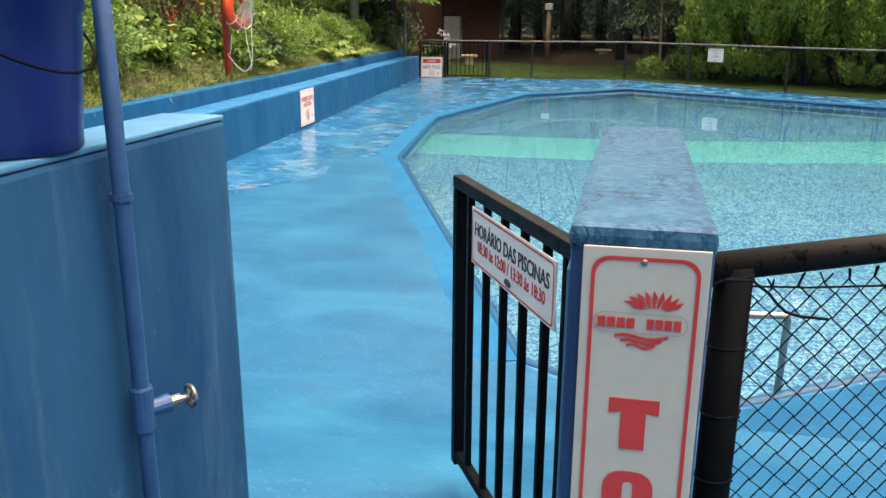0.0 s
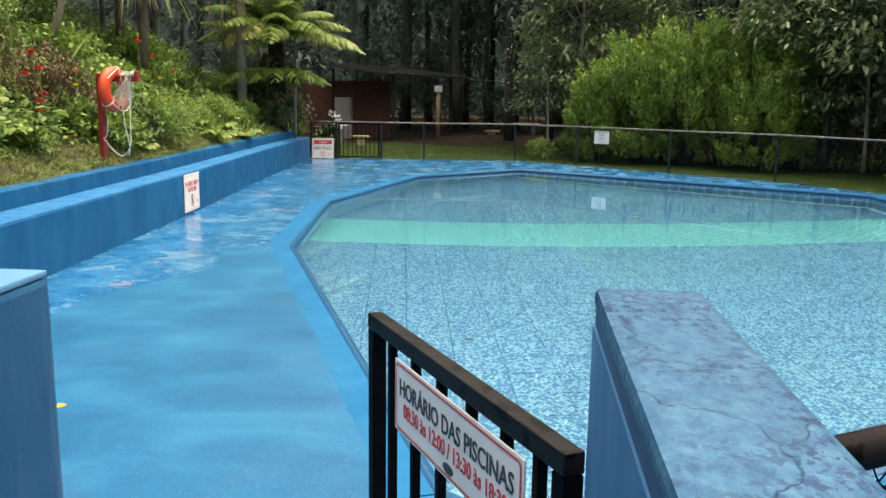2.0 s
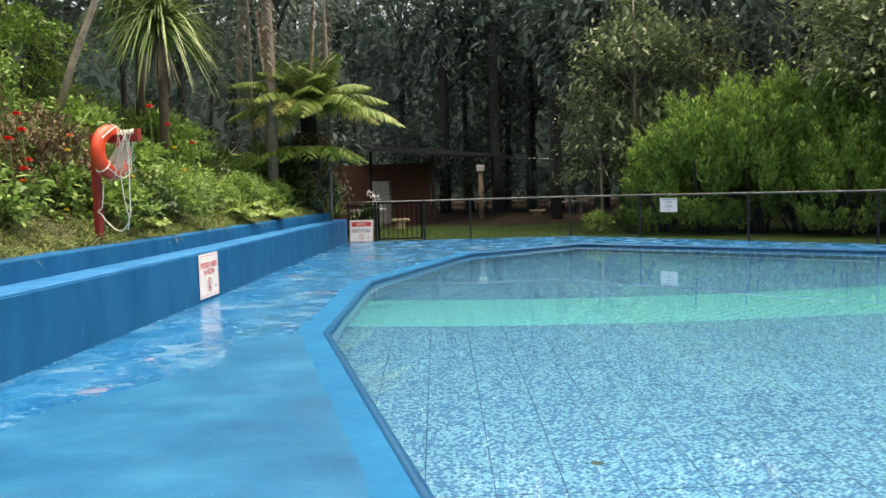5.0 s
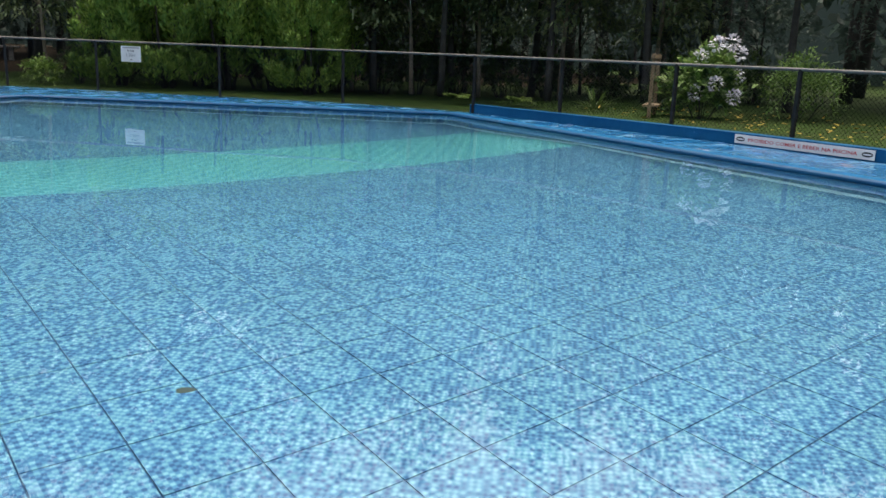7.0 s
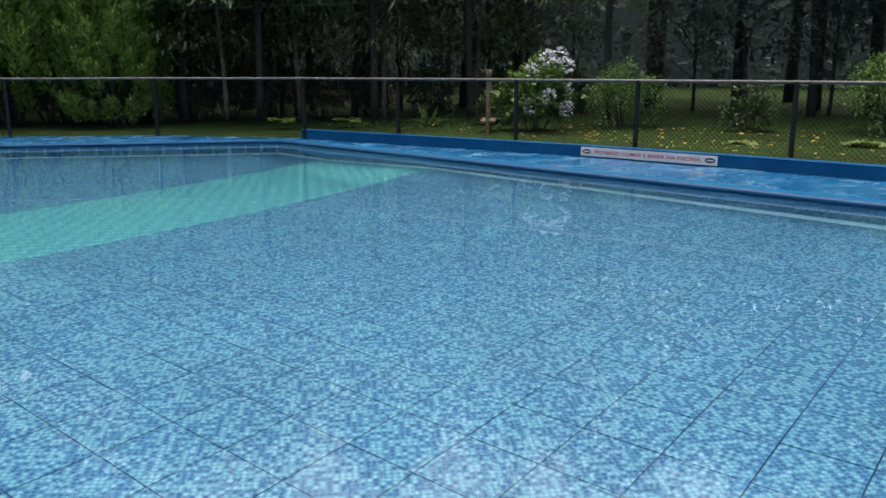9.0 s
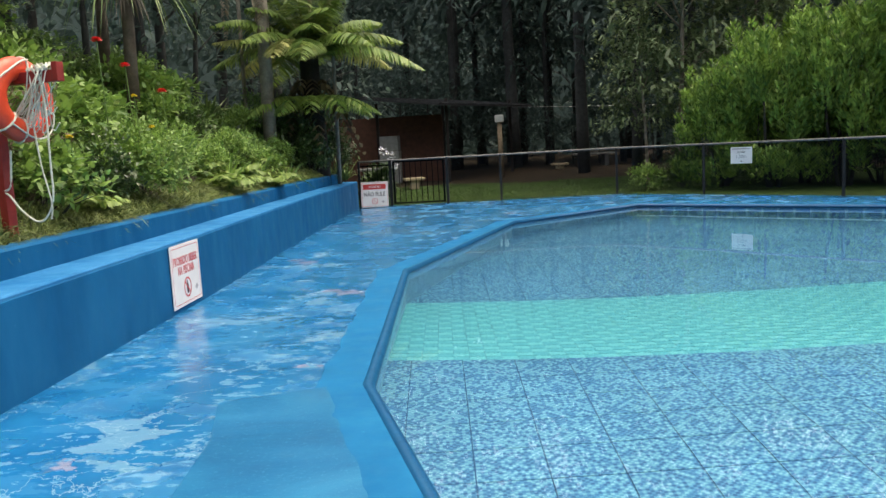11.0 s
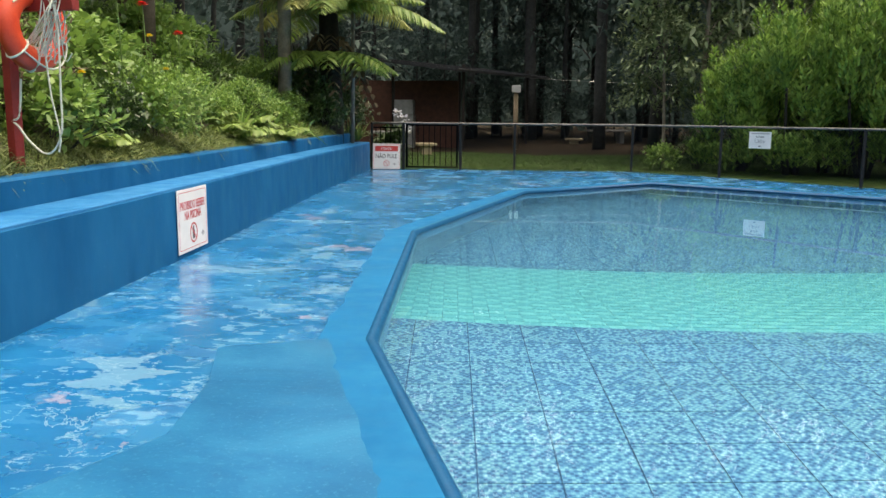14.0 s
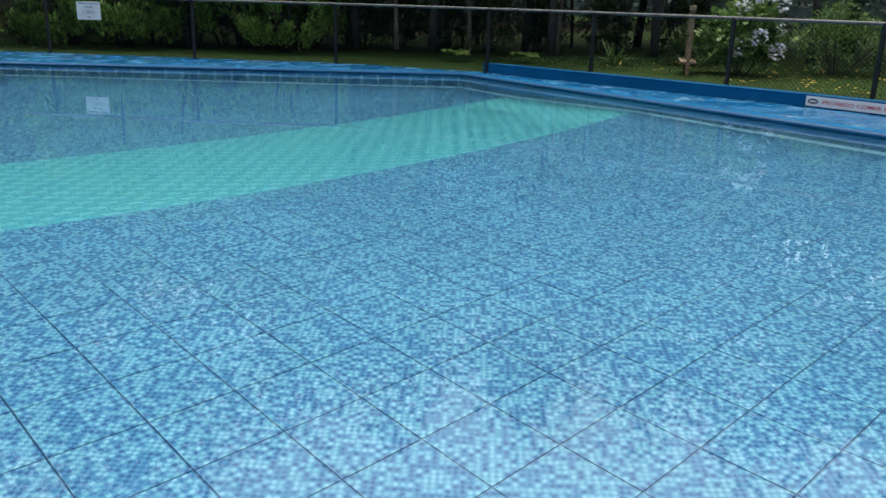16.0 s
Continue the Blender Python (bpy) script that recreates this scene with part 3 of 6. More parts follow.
bm = bmesh.new()
rows = []
for k in range(41):
    x = -30 + 1.5 * k
    y0 = 37.0 - max(0.0, x - 3.0) * 0.72 + 1.6 * noise.noise((x * 0.35, 2, 7)) + 0.5 * noise.noise((x * 1.3, 4, 7))
    rows.append([bm.verts.new((x, y, z)) for y, z in ((y0, -0.004), (y0 + 0.6, 0.03), (y0 + 6, 0.12), (y0 + 16, 0.34), (y0 + 40, 0.60))])
for a, b in zip(rows, rows[1:]):
    for i in range(4):
        bm.faces.new((a[i], b[i], b[i + 1], a[i + 1]))
bmesh.ops.recalc_face_normals(bm, faces=bm.faces)
tagged(mesh_ob("ground_leaf_litter", bm, LITTER, smooth=True), "dark brown leaf litter under the trees", "forest floor", kind="structure")

bm = bmesh.new()
rows = []
for iy in range(40):
    y = -6 + iy * 1.0
    rows.append([bm.verts.new((bench_x(y) - 0.6 - d, y, bank_z(d, y) + 0.12 * noise.noise((d * 0.8, y * 0.7, 3)))) for d in (0, 0.4, 0.9, 1.6, 2.5, 3.5, 5, 7, 10, 15, 24, 40)])
for a, b in zip(rows, rows[1:]):
    for i in range(len(a) - 1):
        bm.faces.new((a[i], a[i + 1], b[i + 1], b[i]))
bmesh.ops.recalc_face_normals(bm, faces=bm.faces)
tagged(mesh_ob("ground_bank", bm, SOIL, smooth=True), "steep planted garden bank of dark soil", "bank", kind="structure")

# ---- bench and retaining wall ----
bench_pts = [Vector((*p, 0)) for p in BENCH_LINE]
bench = thing("wall_bench", "long blue-painted masonry bench below a retaining wall", "bench", kind="structure")
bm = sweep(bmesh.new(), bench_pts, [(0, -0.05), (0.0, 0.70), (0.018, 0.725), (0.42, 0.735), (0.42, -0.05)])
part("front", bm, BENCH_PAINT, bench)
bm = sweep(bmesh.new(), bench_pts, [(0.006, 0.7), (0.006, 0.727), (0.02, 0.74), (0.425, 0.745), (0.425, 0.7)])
part("seat", bm, SEAT_LIT_PAINT, bench, "worn blue seat top, coloured brighter as lit from above")
top_pts = bench_pts[:-1] + [Vector((-5.86, 26.3, 0))]
bm = sweep(bmesh.new(), top_pts, [(0.42, 0.70), (0.42, 0.955), (0.44, 0.975), (0.58, 0.985), (0.6, 0.965), (0.6, -0.05)])
part("back_wall", bm, BENCH_PAINT, bench)

# curb on the far side of the pool
curb = [Vector(p) for p in ((11.0, -7.9, 0), (11.02, 2.9, 0), (11.05, 6.7, 0), (10.93, 10.2, 0), (10.76, 12.6, 0), (10.2, 15.8, 0), (9.6, 18.95, 0))]
bm = sweep(bmesh.new(), curb, [(0, -0.03), (0.0, 0.17), (0.01, 0.185), (-0.09, 0.2), (-0.1, 0.19), (-0.1, -0.03)])
tagged(mesh_ob("wall_curb", bm, BENCH_PAINT), "low blue-painted concrete curb at the lawn edge", "curb", kind="structure")

# ---- entrance walls ----
left_wall = thing("wall_entrance_tap", "thick blue-painted masonry wall with a worn pale top", "wall", kind="structure")
part("body", box(bmesh.new(), (0.17, 2.4, 1.72), (-0.235, -0.335, 0.86), bevel=0.012), WALL_PAINT, left_wall)
part("cap", box(bmesh.new(), (0.166, 2.396, 0.012), (-0.235, -0.335, 1.727), bevel=0.004), CAP_BLUE, left_wall, "worn pale blue wall top")
right_wall = thing("wall_entrance_sign", "narrow blue masonry wall with cracked flaking top paint", "wall", (0.8355, 0.368, 0), -1.24, kind="structure")
part("body", box(bmesh.new(), (0.160, 0.92, 1.72), (0, 0, 0.86), bevel=0.012), NAVY, right_wall)
bm = bmesh.new()
box(bm, (0.165, 0.925, 0.034), (0, 0, 1.722), bevel=0.012)
part("cap", bm, CAP, right_wall, "cracked and flaking pale blue cap")
bm = bmesh.new()
box(bm, (0.004, 0.9, 1.66), (-0.0815, 0.004, 0.85))
part("side_coat", bm, CAP_BLUE, right_wall)

# ---- writing and signs ----
def lettering(text, width, height, material, parent, m, name="lettering", spread=True):
    """Text of the built-in font, fitted to width and height and centred at m, in m's xy plane."""
    curve = bpy.data.curves.new("text", 'FONT')
    curve.body = text
    curve.extrude = 0.002
    curve.offset = 0.012
    curve.resolution_u = 3
    ob = bpy.data.objects.new("text", curve)
    scene.collection.objects.link(ob)
    bpy.context.view_layer.update()
    me = bpy.data.meshes.new_from_object(ob.evaluated_get(bpy.context.evaluated_depsgraph_get()))
    bpy.data.objects.remove(ob)
    co = np.empty(len(me.vertices) * 3)
    me.vertices.foreach_get("co", co)
    co = co.reshape(-1, 3)
    lo, hi = co.min(0), co.max(0)
    co = (co - (lo + hi) / 2) / np.maximum(hi - lo, 1e-6) * np.array((width, height, 0.0012))
    me.vertices.foreach_set("co", co.ravel())
    me.update()
    me.materials.append(material)
    out = new(name, me)
    out.parent = parent
    out.matrix_basis = m
    return out


def flat(points, z=0.0, thick=0.0012):
    """A thin raised print from an outline in the xy plane."""
    bm = bmesh.new()
    n = len(points)
    lo = [bm.verts.new((x, y, z)) for x, y in points]
    hi = [bm.verts.new((x, y, z + thick)) for x, y in points]
    bm.faces.new(hi)
    for i in range(n):
        bm.faces.new((lo[i], lo[(i + 1) % n], hi[(i + 1) % n], hi[i]))
    return bm


def oblong(w, h, r, steps=4):
    out = []
    for cx, cy, a0 in ((w / 2 - r, h / 2 - r, 0), (-w / 2 + r, h / 2 - r, 90), (-w / 2 + r, -h / 2 + r, 180), (w / 2 - r, -h / 2 + r, 270)):
        for k in range(steps + 1):
            a = radians(a0 + 90 * k / steps)
            out.append((cx + r * math.cos(a), cy + r * math.sin(a)))
    return out


def outline(points_out, points_in, z=0.0, thick=0.0012):
    bm = bmesh.new()
    n = len(points_out)
    a = [bm.verts.new((x, y, z + thick)) for x, y in points_out]
    b = [bm.verts.new((x, y, z + thick)) for x, y in points_in]
    for i in range(n):
        j = (i + 1) % n
        bm.faces.new((a[i], a[j], b[j], b[i]))
    bmesh.ops.recalc_face_normals(bm, faces=bm.faces)
    return bm


def disc(rx, ry, cx=0.0, cy=0.0, n=20):
    return [(cx + rx * math.cos(k * math.tau / n), cy + ry * math.sin(k * math.tau / n)) for k in range(n)]


def board(name, w, h, label, m, thick=0.008, border=None):
    """A sign board, upright after m; x across, y up, z out of its face."""
    ob = new(name)
    ob.matrix_basis = m
    tagged(ob, label, "sign")
    part("plate", box(bmesh.new(), (w, h, thick), (0, 0, -thick / 2), bevel=min(0.002, thick / 4)), SIGN_WHITE, ob)
    if border:
        inset, line = border
        a, b = oblong(w - 2 * inset, h - 2 * inset, 0.02), oblong(w - 2 * inset - 2 * line, h - 2 * inset - 2 * line, 0.02 - line * 0.5)
        part("border", outline(a, b, 0.0003), SIGN_RED, ob)
    return ob


def at_xy(x, y, z=0.0018):
    return Matrix.Translation((x, y, z))


def upright(a, b, z0, z1):
    """The pose of an upright board between the ground points a and b, which are its left and right ends."""
    a, b = Vector(a), Vector(b)
    d = (b - a).normalized()
    mid = (a + b) / 2
    out = Vector((d.y, -d.x, 0))
    m = Matrix(((d.x, 0, out.x, mid.x), (d.y, 0, out.y, mid.y), (0, 1, 0, (z0 + z1) / 2), (0, 0, 0, 1)))
    return m, (b - a).length, z1 - z0


def ban(parent, x, y, r):
    """A prohibition ring with a bar."""
    a, b = disc(r, r, x, y, 24), disc(r * 0.82, r * 0.82, x, y, 24)
    part("ban_ring", outline(a, b, 0.0006), SIGN_RED, parent)
    bm = box(bmesh.new(), (r * 1.7, r * 0.16, 0.001), m=Matrix.Translation((x, y, 0.0022)) @ Matrix.Rotation(radians(-45), 4, 'Z'))
    part("ban_bar", bm, SIGN_RED, parent)


def emblem(parent, x, y, w, material):
    """A small leaf-and-wave badge drawn as plain shapes."""
    part("badge_oval", flat(disc(w / 2, w * 0.14, x, y, 16), 0.0005), material, parent)
    part("badge_leaf", flat(disc(w * 0.25, w * 0.12, x, y + w * 0.22, 10), 0.0005), material, parent)
    part("badge_wave", flat(disc(w * 0.28, w * 0.07, x, y - w * 0.23, 10), 0.0005), material, parent)


# sign against the bench
m, w, h = upright((-4.800, 13.10), (-4.856, 13.93), 0.055, 0.70)
m = m @ Matrix.Translation((0, 0, 0.014))
s = board("no_drinking_sign", w, h, "white sign with red lettering leaning on the blue bench", m, border=(0.03, 0.006))
lettering("PROIBIDO BEBER", w * 0.84, h * 0.135, SIGN_RED, s, at_xy(0, h * 0.24))
lettering("NA PISCINA", w * 0.56, h * 0.14, SIGN_RED, s, at_xy(0, h * 0.08))
ban(s, 0.0, -h * 0.22, h * 0.165)
part("bottle", flat([(-0.025, -h * 0.32), (0.025, -h * 0.32), (0.025, -h * 0.2), (0.012, -h * 0.16), (0.012, -h * 0.11), (-0.012, -h * 0.11), (-0.012, -h * 0.16), (-0.025, -h * 0.2)], 0.0004), SIGN_DARK, s)
emblem(s, w * 0.32, -h * 0.28, 0.09, SIGN_GREY)

# sign beside the far gate
m, w, h = upright((-5.87, 27.12), (-5.14, 27.2), 0.01, 0.70)
m = m @ Matrix.Rotation(radians(-12), 4, 'X')
s = board("no_jumping_sign", w, h, "white and red warning sign standing by the far fence", m, border=(0.02, 0.006))
part("header", flat([(-w * 0.42, h * 0.2), (w * 0.42, h * 0.2), (w * 0.42, h * 0.41), (-w * 0.42, h * 0.41)], 0.0003), SIGN_RED, s)
lettering("ATENÇÃO", w * 0.42, h * 0.13, SIGN_WHITE, s, at_xy(0, h * 0.305, 0.003))
lettering("NÃO PULE", w * 0.78, h * 0.21, SIGN_DARK, s, at_xy(0, h * 0.03))
ban(s, 0.0, -h * 0.27, h * 0.12)
emblem(s, w * 0.3, -h * 0.3, 0.09, SIGN_GREY)

# depth sign on the fence
m, w, h = upright((3.40, 25.33), (3.80, 24.98), 0.765, 1.145)
s = board("depth_sign", w, h, "small white depth sign wired to the fence", m, thick=0.005)
part("heading_bar", flat([(-w * 0.42, h * 0.36), (w * 0.42, h * 0.36), (w * 0.42, h * 0.43), (-w * 0.42, h * 0.43)], 0.0003), SIGN_GREY, s)
lettering("ALTURA", w * 0.36, h * 0.12, SIGN_DARK, s, at_xy(0, h * 0.2))
lettering("1,30m", w * 0.46, h * 0.24, SIGN_GREY, s, at_xy(0, -h * 0.08))
part("badge", flat(disc(0.03, 0.012, 0, -h * 0.36, 12), 0.0004), SIGN_DARK, s)

# long sign on the curb
m, w, h = upright((10.745, 12.6), (10.90, 10.25), 0.02, 0.165)
s = board("no_eating_sign", w, h, "long narrow white sign with red lettering on the curb", m)
lettering("PROIBIDO COMER E BEBER NA PISCINA", w * 0.78, h * 0.38, SIGN_RED, s, at_xy(0, 0))
for k in (-1, 1):
    part("badge", flat(disc(0.085, 0.038, k * w * 0.452, 0, 14), 0.0004), SIGN_DARK, s)
    part("badge_print", flat(disc(0.065, 0.012, k * w * 0.452, 0, 14), 0.0018), SIGN_WHITE, s)

# tall panel on the entrance wall
m, w, h = upright((0.761, -0.095), (0.901, -0.095), 0.42, 1.717)
m = m @ Matrix.Translation((0, 0, 0.006))
s = board("entrance_panel", w, h, "tall white panel with a red border and stacked red letters", m, thick=0.004, border=(0.010, 0.0045))
[c for c in s.children if c.name.startswith("plate")][0].data.materials[0] = PANEL_WHITE
top = h / 2
for k in range(-4, 5):
    a = radians(90 - k * 16)
    cx, cy = 0.012 + 0.020 * math.cos(a) * 1.25, top - 0.072 + 0.013 * math.sin(a)
    blade = [(cx + 0.0115 * t * math.cos(a) - 0.0035 * q * math.sin(a), cy + 0.0115 * t * math.sin(a) + 0.0035 * q * math.cos(a)) for t, q in ((-1, 0), (-0.2, 0.8), (1, 0.3), (0.3, -0.9))]
    part("badge_leaf", flat(blade, 0.0004), SIGN_RED, s)
part("badge_frame", outline(oblong(0.105, 0.025, 0.0115), oblong(0.1025, 0.0225, 0.0105), 0.0004), SIGN_GREY, s).matrix_basis = at_xy(-0.002, top - 0.0885, 0)
for k, (cx, bw) in enumerate(((-0.029, 0.044), (0.024, 0.04))):
    for q in range(4):
        part("badge_print", flat([(cx - bw / 2 + q * bw / 4 + 0.001, top - 0.0945), (cx - bw / 2 + (q + 1) * bw / 4 - 0.001, top - 0.0945), (cx - bw / 2 + (q + 1) * bw / 4 - 0.001, top - 0.0825), (cx - bw / 2 + q * bw / 4 + 0.001, top - 0.0825)], 0.0008), SIGN_RED, s)
for k in range(3):
    half = 0.030 - 0.007 * k
    up = [(-half + half * 2 * i / 8, top - 0.1035 - k * 0.0055 + 0.0022 * math.sin(i * 0.9)) for i in range(9)]
    lo = [(x, y - 0.0032) for x, y in reversed(up)]
    part("badge_wave", flat(up + lo, 0.0004), SIGN_RED, s)
part("letter_t", flat([(-0.031, -0.183 + top), (-0.031, -0.202 + top), (-0.0165, -0.2 + top), (-0.0165, -0.248 + top), (0.0125, -0.248 + top), (0.0125, -0.2 + top), (0.027, -0.202 + top), (0.027, -0.183 + top)][::-1], 0.0004), SIGN_RED, s)
ob = part("letter_o", outline(oblong(0.060, 0.072, 0.022), oblong(0.012, 0.044, 0.0055), 0.0004), SIGN_RED, s)
ob.matrix_basis = at_xy(-0.003, top - 0.314, 0)
bm = bmesh.new()
bmesh.ops.create_uvsphere(bm, u_segments=10, v_segments=6, radius=0.0042, matrix=Matrix.Translation((-0.002, top - 0.016, 0.002)) @ Matrix.Diagonal((1, 1, 0.5, 1)))
part("screw", bm, STEEL, s, "rusty screw head", smooth=True)


# ---- open entrance gate ----
gate_dir = (Vector((0.76, 0.84, 0)) - Vector((0.27, 1.74, 0))).normalized()
gate = thing("metal_gate", "open black metal bar gate with a white sign", "gate", (0.27, 1.74, 0.345), math.degrees(math.atan2(gate_dir.y, gate_dir.x)))
L, GH = 1.0, 1.10
part("top_bar", box(bmesh.new(), (L, 0.042, 0.042), (L / 2, 0, GH - 0.021), bevel=0.004), PIPE_PAINT, gate, "flaking brown-black top bar")
part("bottom_bar", box(bmesh.new(), (L, 0.034, 0.034), (L / 2, 0, 0.04), bevel=0.004), BLACK, gate)
for x in (0.021, L - 0.021):
    part("stile", box(bmesh.new(), (0.042, 0.04, GH - 0.044), (x, 0, GH / 2 - 0.022), bevel=0.004), BLACK, gate)
for x in (0.14, 0.30, 0.455, 0.61, 0.765, 0.89):
    part("bar", box(bmesh.new(), (0.022, 0.022, GH - 0.1), (x, 0, GH / 2 + 0.005), bevel=0.003), BLACK, gate)
for z in (0.25, 0.85):
    part("hinge", tube(bmesh.new(), [(L + 0.015, 0, z - 0.05), (L + 0.015, 0, z + 0.05)], 0.014, 10), BLACK, gate)
hours = part("hours_sign", box(bmesh.new(), (0.65, 0.004, 0.185), (0.557, -0.026, 0.948), bevel=0.001), SIGN_WHITE, gate, "white opening-hours sign with red and black print")
face = Matrix.Translation((0.557, -0.0285, 0.948)) @ Matrix.Rotation(radians(90), 4, 'X')
ob = part("border", outline(oblong(0.635, 0.172, 0.014), oblong(0.624, 0.161, 0.010), 0.0), SIGN_RED, hours)
ob.matrix_basis = face
lettering("HORÁRIO DAS PISCINAS", 0.58, 0.056, SIGN_DARK, hours, face @ at_xy(0, 0.034, 0.0008))
lettering("08:30 às 12:00 / 13:30 às 18:30", 0.53, 0.038, SIGN_RED, hours, face @ at_xy(0, -0.025, 0.0008))
ob = part("badge", flat(disc(0.026, 0.012, 0, -0.066, 14), 0.0003), SIGN_DARK, hours)
ob.matrix_basis = face


# ---- near fence with pipe rail ----
def woven(bm, a, b, z0a, z1a, z0b, z1b, half, rise, radius):
    """Chain link between two upright ends: zigzag wires that hook round each other, with loose tips on top."""
    a, b = Vector((*a, 0)), Vector((*b, 0))
    length = (b - a).length
    d = (b - a) / length
    side = Vector((-d.y, d.x, 0))
    for i in range(int(length / half)):
        f = i * half / length
        z0, z = z0a + (z0b - z0a) * f, z1a + (z1b - z1a) * f
        pts, k = [], 0
        while z > z0:
            right = (k + i) % 2
            s = i * half + (half * 1.04 if right else -half * 0.04)
            pts.append(a + d * s + side * (radius * (1 if right else -1)) + Vector((0, 0, z + 0.002 * math.sin(i * 3.7 + k))))
            z -= rise
            k += 1
        tube(bm, pts, radius, 4)
        r = random.Random(i)
        tip = pts[0] + Vector((0, 0, r.uniform(0.018, 0.034))) + d * r.uniform(-0.02, 0.022)
        tube(bm, [pts[0], tip], radius, 4)


RAIL_A, RAIL_B = Vector((0.955, 0.80, 1.428)), Vector((6.2, 3.23, 1.67))
near_fence = thing("pipe_fence", "chain-link fence under a peeling dark brown pipe rail", "fence")
part("top_rail", tube(bmesh.new(), [RAIL_A.lerp(RAIL_B, k / 6) for k in range(7)], 0.034, 18), PIPE_PAINT, near_fence, "thick peeling brown pipe rail", smooth=True)
for f in (0.022, 0.5, 1.0):
    p = RAIL_A.lerp(RAIL_B, f)
    part("post", tube(bmesh.new(), [(p.x, p.y, -0.02), (p.x, p.y, p.z)], 0.043, 16), BLACK, near_fence, smooth=True)
p = RAIL_A.lerp(RAIL_B, 0.022)
for k in range(6):
    z = 0.55 + k * 0.17
    part("tie_wire", tube(bmesh.new(), [(p.x + 0.045 * math.cos(q), p.y + 0.045 * math.sin(q), z + 0.02 * q / math.tau) for q in [j * math.tau / 10 for j in range(11)]], 0.003, 5), WIRE, near_fence)
bm = bmesh.new()
woven(bm, (1.04, 0.84), (3.6, 2.03), 0.12, 1.368, 0.12, 1.462, 0.034, 0.031, 0.0024)
tagged(part("wire_mesh", bm, WIRE, near_fence), kind="stuff")
part("tension_wire", tube(bmesh.new(), [Vector(q) for q in ((1.0, 0.82, 1.402), (1.07, 0.853, 1.384), (1.25, 0.936, 1.366), (1.42, 1.015, 1.357), (1.75, 1.168, 1.364), (2.4, 1.47, 1.40), (4.2, 2.30, 1.5))], 0.0028, 6), WIRE, near_fence)
part("loose_wire", tube(bmesh.new(), [(1.0, 0.765, 1.40), (1.04, 0.76, 1.425), (1.10, 0.79, 1.418), (1.136, 0.79, 1.392), (1.155, 0.79, 1.37), (1.175, 0.79, 1.352), (1.204, 0.79, 1.344), (1.263, 0.79, 1.342)], 0.0036, 6), WIRE, near_fence, "bent dark loose wire end")

# pool handrail
rail = thing("pool_handrail", "grey steel pool handrail standing in the water", "handrail", (1.745, 3.40, 0.0))
part("tube", tube(bmesh.new(), [(-0.02, 0, -1.0), (0.01, 0, 0.40), (0.01, 0, 0.425), (0.0, -0.005, 0.438), (-0.025, -0.01, 0.445), (-0.36, -0.08, 0.455), (-0.40, -0.09, 0.445), (-0.415, -0.09, 0.41), (-0.42, -0.09, -0.95)], 0.020, 12), STEEL, rail, smooth=True)
part("flange", tube(bmesh.new(), [(-0.02, 0, -1.015), (-0.02, 0, -0.995)], 0.038, 16), STEEL, rail)

# ---- tap pipe and bucket ----
tap = thing("water_pipe", "blue-painted plastic water pipe with a metal tap on the wall", "pipe", (-0.118, 0.355, 0))
part("pipe", tube(bmesh.new(), [(0, 0, 0.28), (0, 0, 1.10), (0.001, 0, 1.6), (0, 0, 2.6)], 0.0165, 14), PIPE_BLUE, tap, smooth=True)
part("clamp", tube(bmesh.new(), [(0, 0, 1.628), (0, 0, 1.642)], 0.021, 14), PIPE_BLUE, tap)
tee = part("tee_joint", tube(bmesh.new(), [(0, 0, 1.145), (0, 0, 1.15), (0, 0, 1.24), (0, 0, 1.245)], 0.022, 14, radii=[0.02, 0.0225, 0.0225, 0.02]), PIPE_BLUE, tap)
out = Vector((0.55, 0.83, -0.02)).normalized()
c = Vector((0, 0, 1.19))
part("tee_branch", tube(bmesh.new(), [c, c + out * 0.03, c + out * 0.055, c + out * 0.058], 0.018, 14, radii=[0.018, 0.018, 0.021, 0.018]), PIPE_BLUE, tap)
part("tap_body", tube(bmesh.new(), [c + out * 0.055, c + out * 0.08, c + out * 0.082, c + out * 0.10], 0.012, 12, radii=[0.0135, 0.0135, 0.008, 0.007]), STEEL, tap, "worn brass tap body")
hc = c + out * 0.105
u = out.cross(Vector((0, 0, 1))).normalized()
v = u.cross(out)
wheel = bmesh.new()
tube(wheel, [hc + (u * math.cos(q) + v * math.sin(q)) * 0.023 for q in [k * math.tau / 16 for k in range(16)]], 0.005, 6, close=True)
part("tap_wheel", wheel, STEEL, tap, "ring-shaped grey tap handle", smooth=True)
spokes = bmesh.new()
for k in range(3):
    q = k * math.tau / 6
    tube(spokes, [hc + (u * math.cos(q) + v * math.sin(q)) * 0.022, hc - (u * math.cos(q) + v * math.sin(q)) * 0.022], 0.0035, 6)
part("tap_spoke", spokes, STEEL, tap)


def lathe(profile, n=28):
    bm = bmesh.new()
    rings = [[bm.verts.new((r * math.cos(k * math.tau / n), r * math.sin(k * math.tau / n), z)) for k in range(n)] for r, z in profile]
    for a, b in zip(rings, rings[1:]):
        for k in range(n):
            bm.faces.new((a[k], a[(k + 1) % n], b[(k + 1) % n], b[k]))
    bm.faces.new(list(reversed(rings[0])))
    return bm


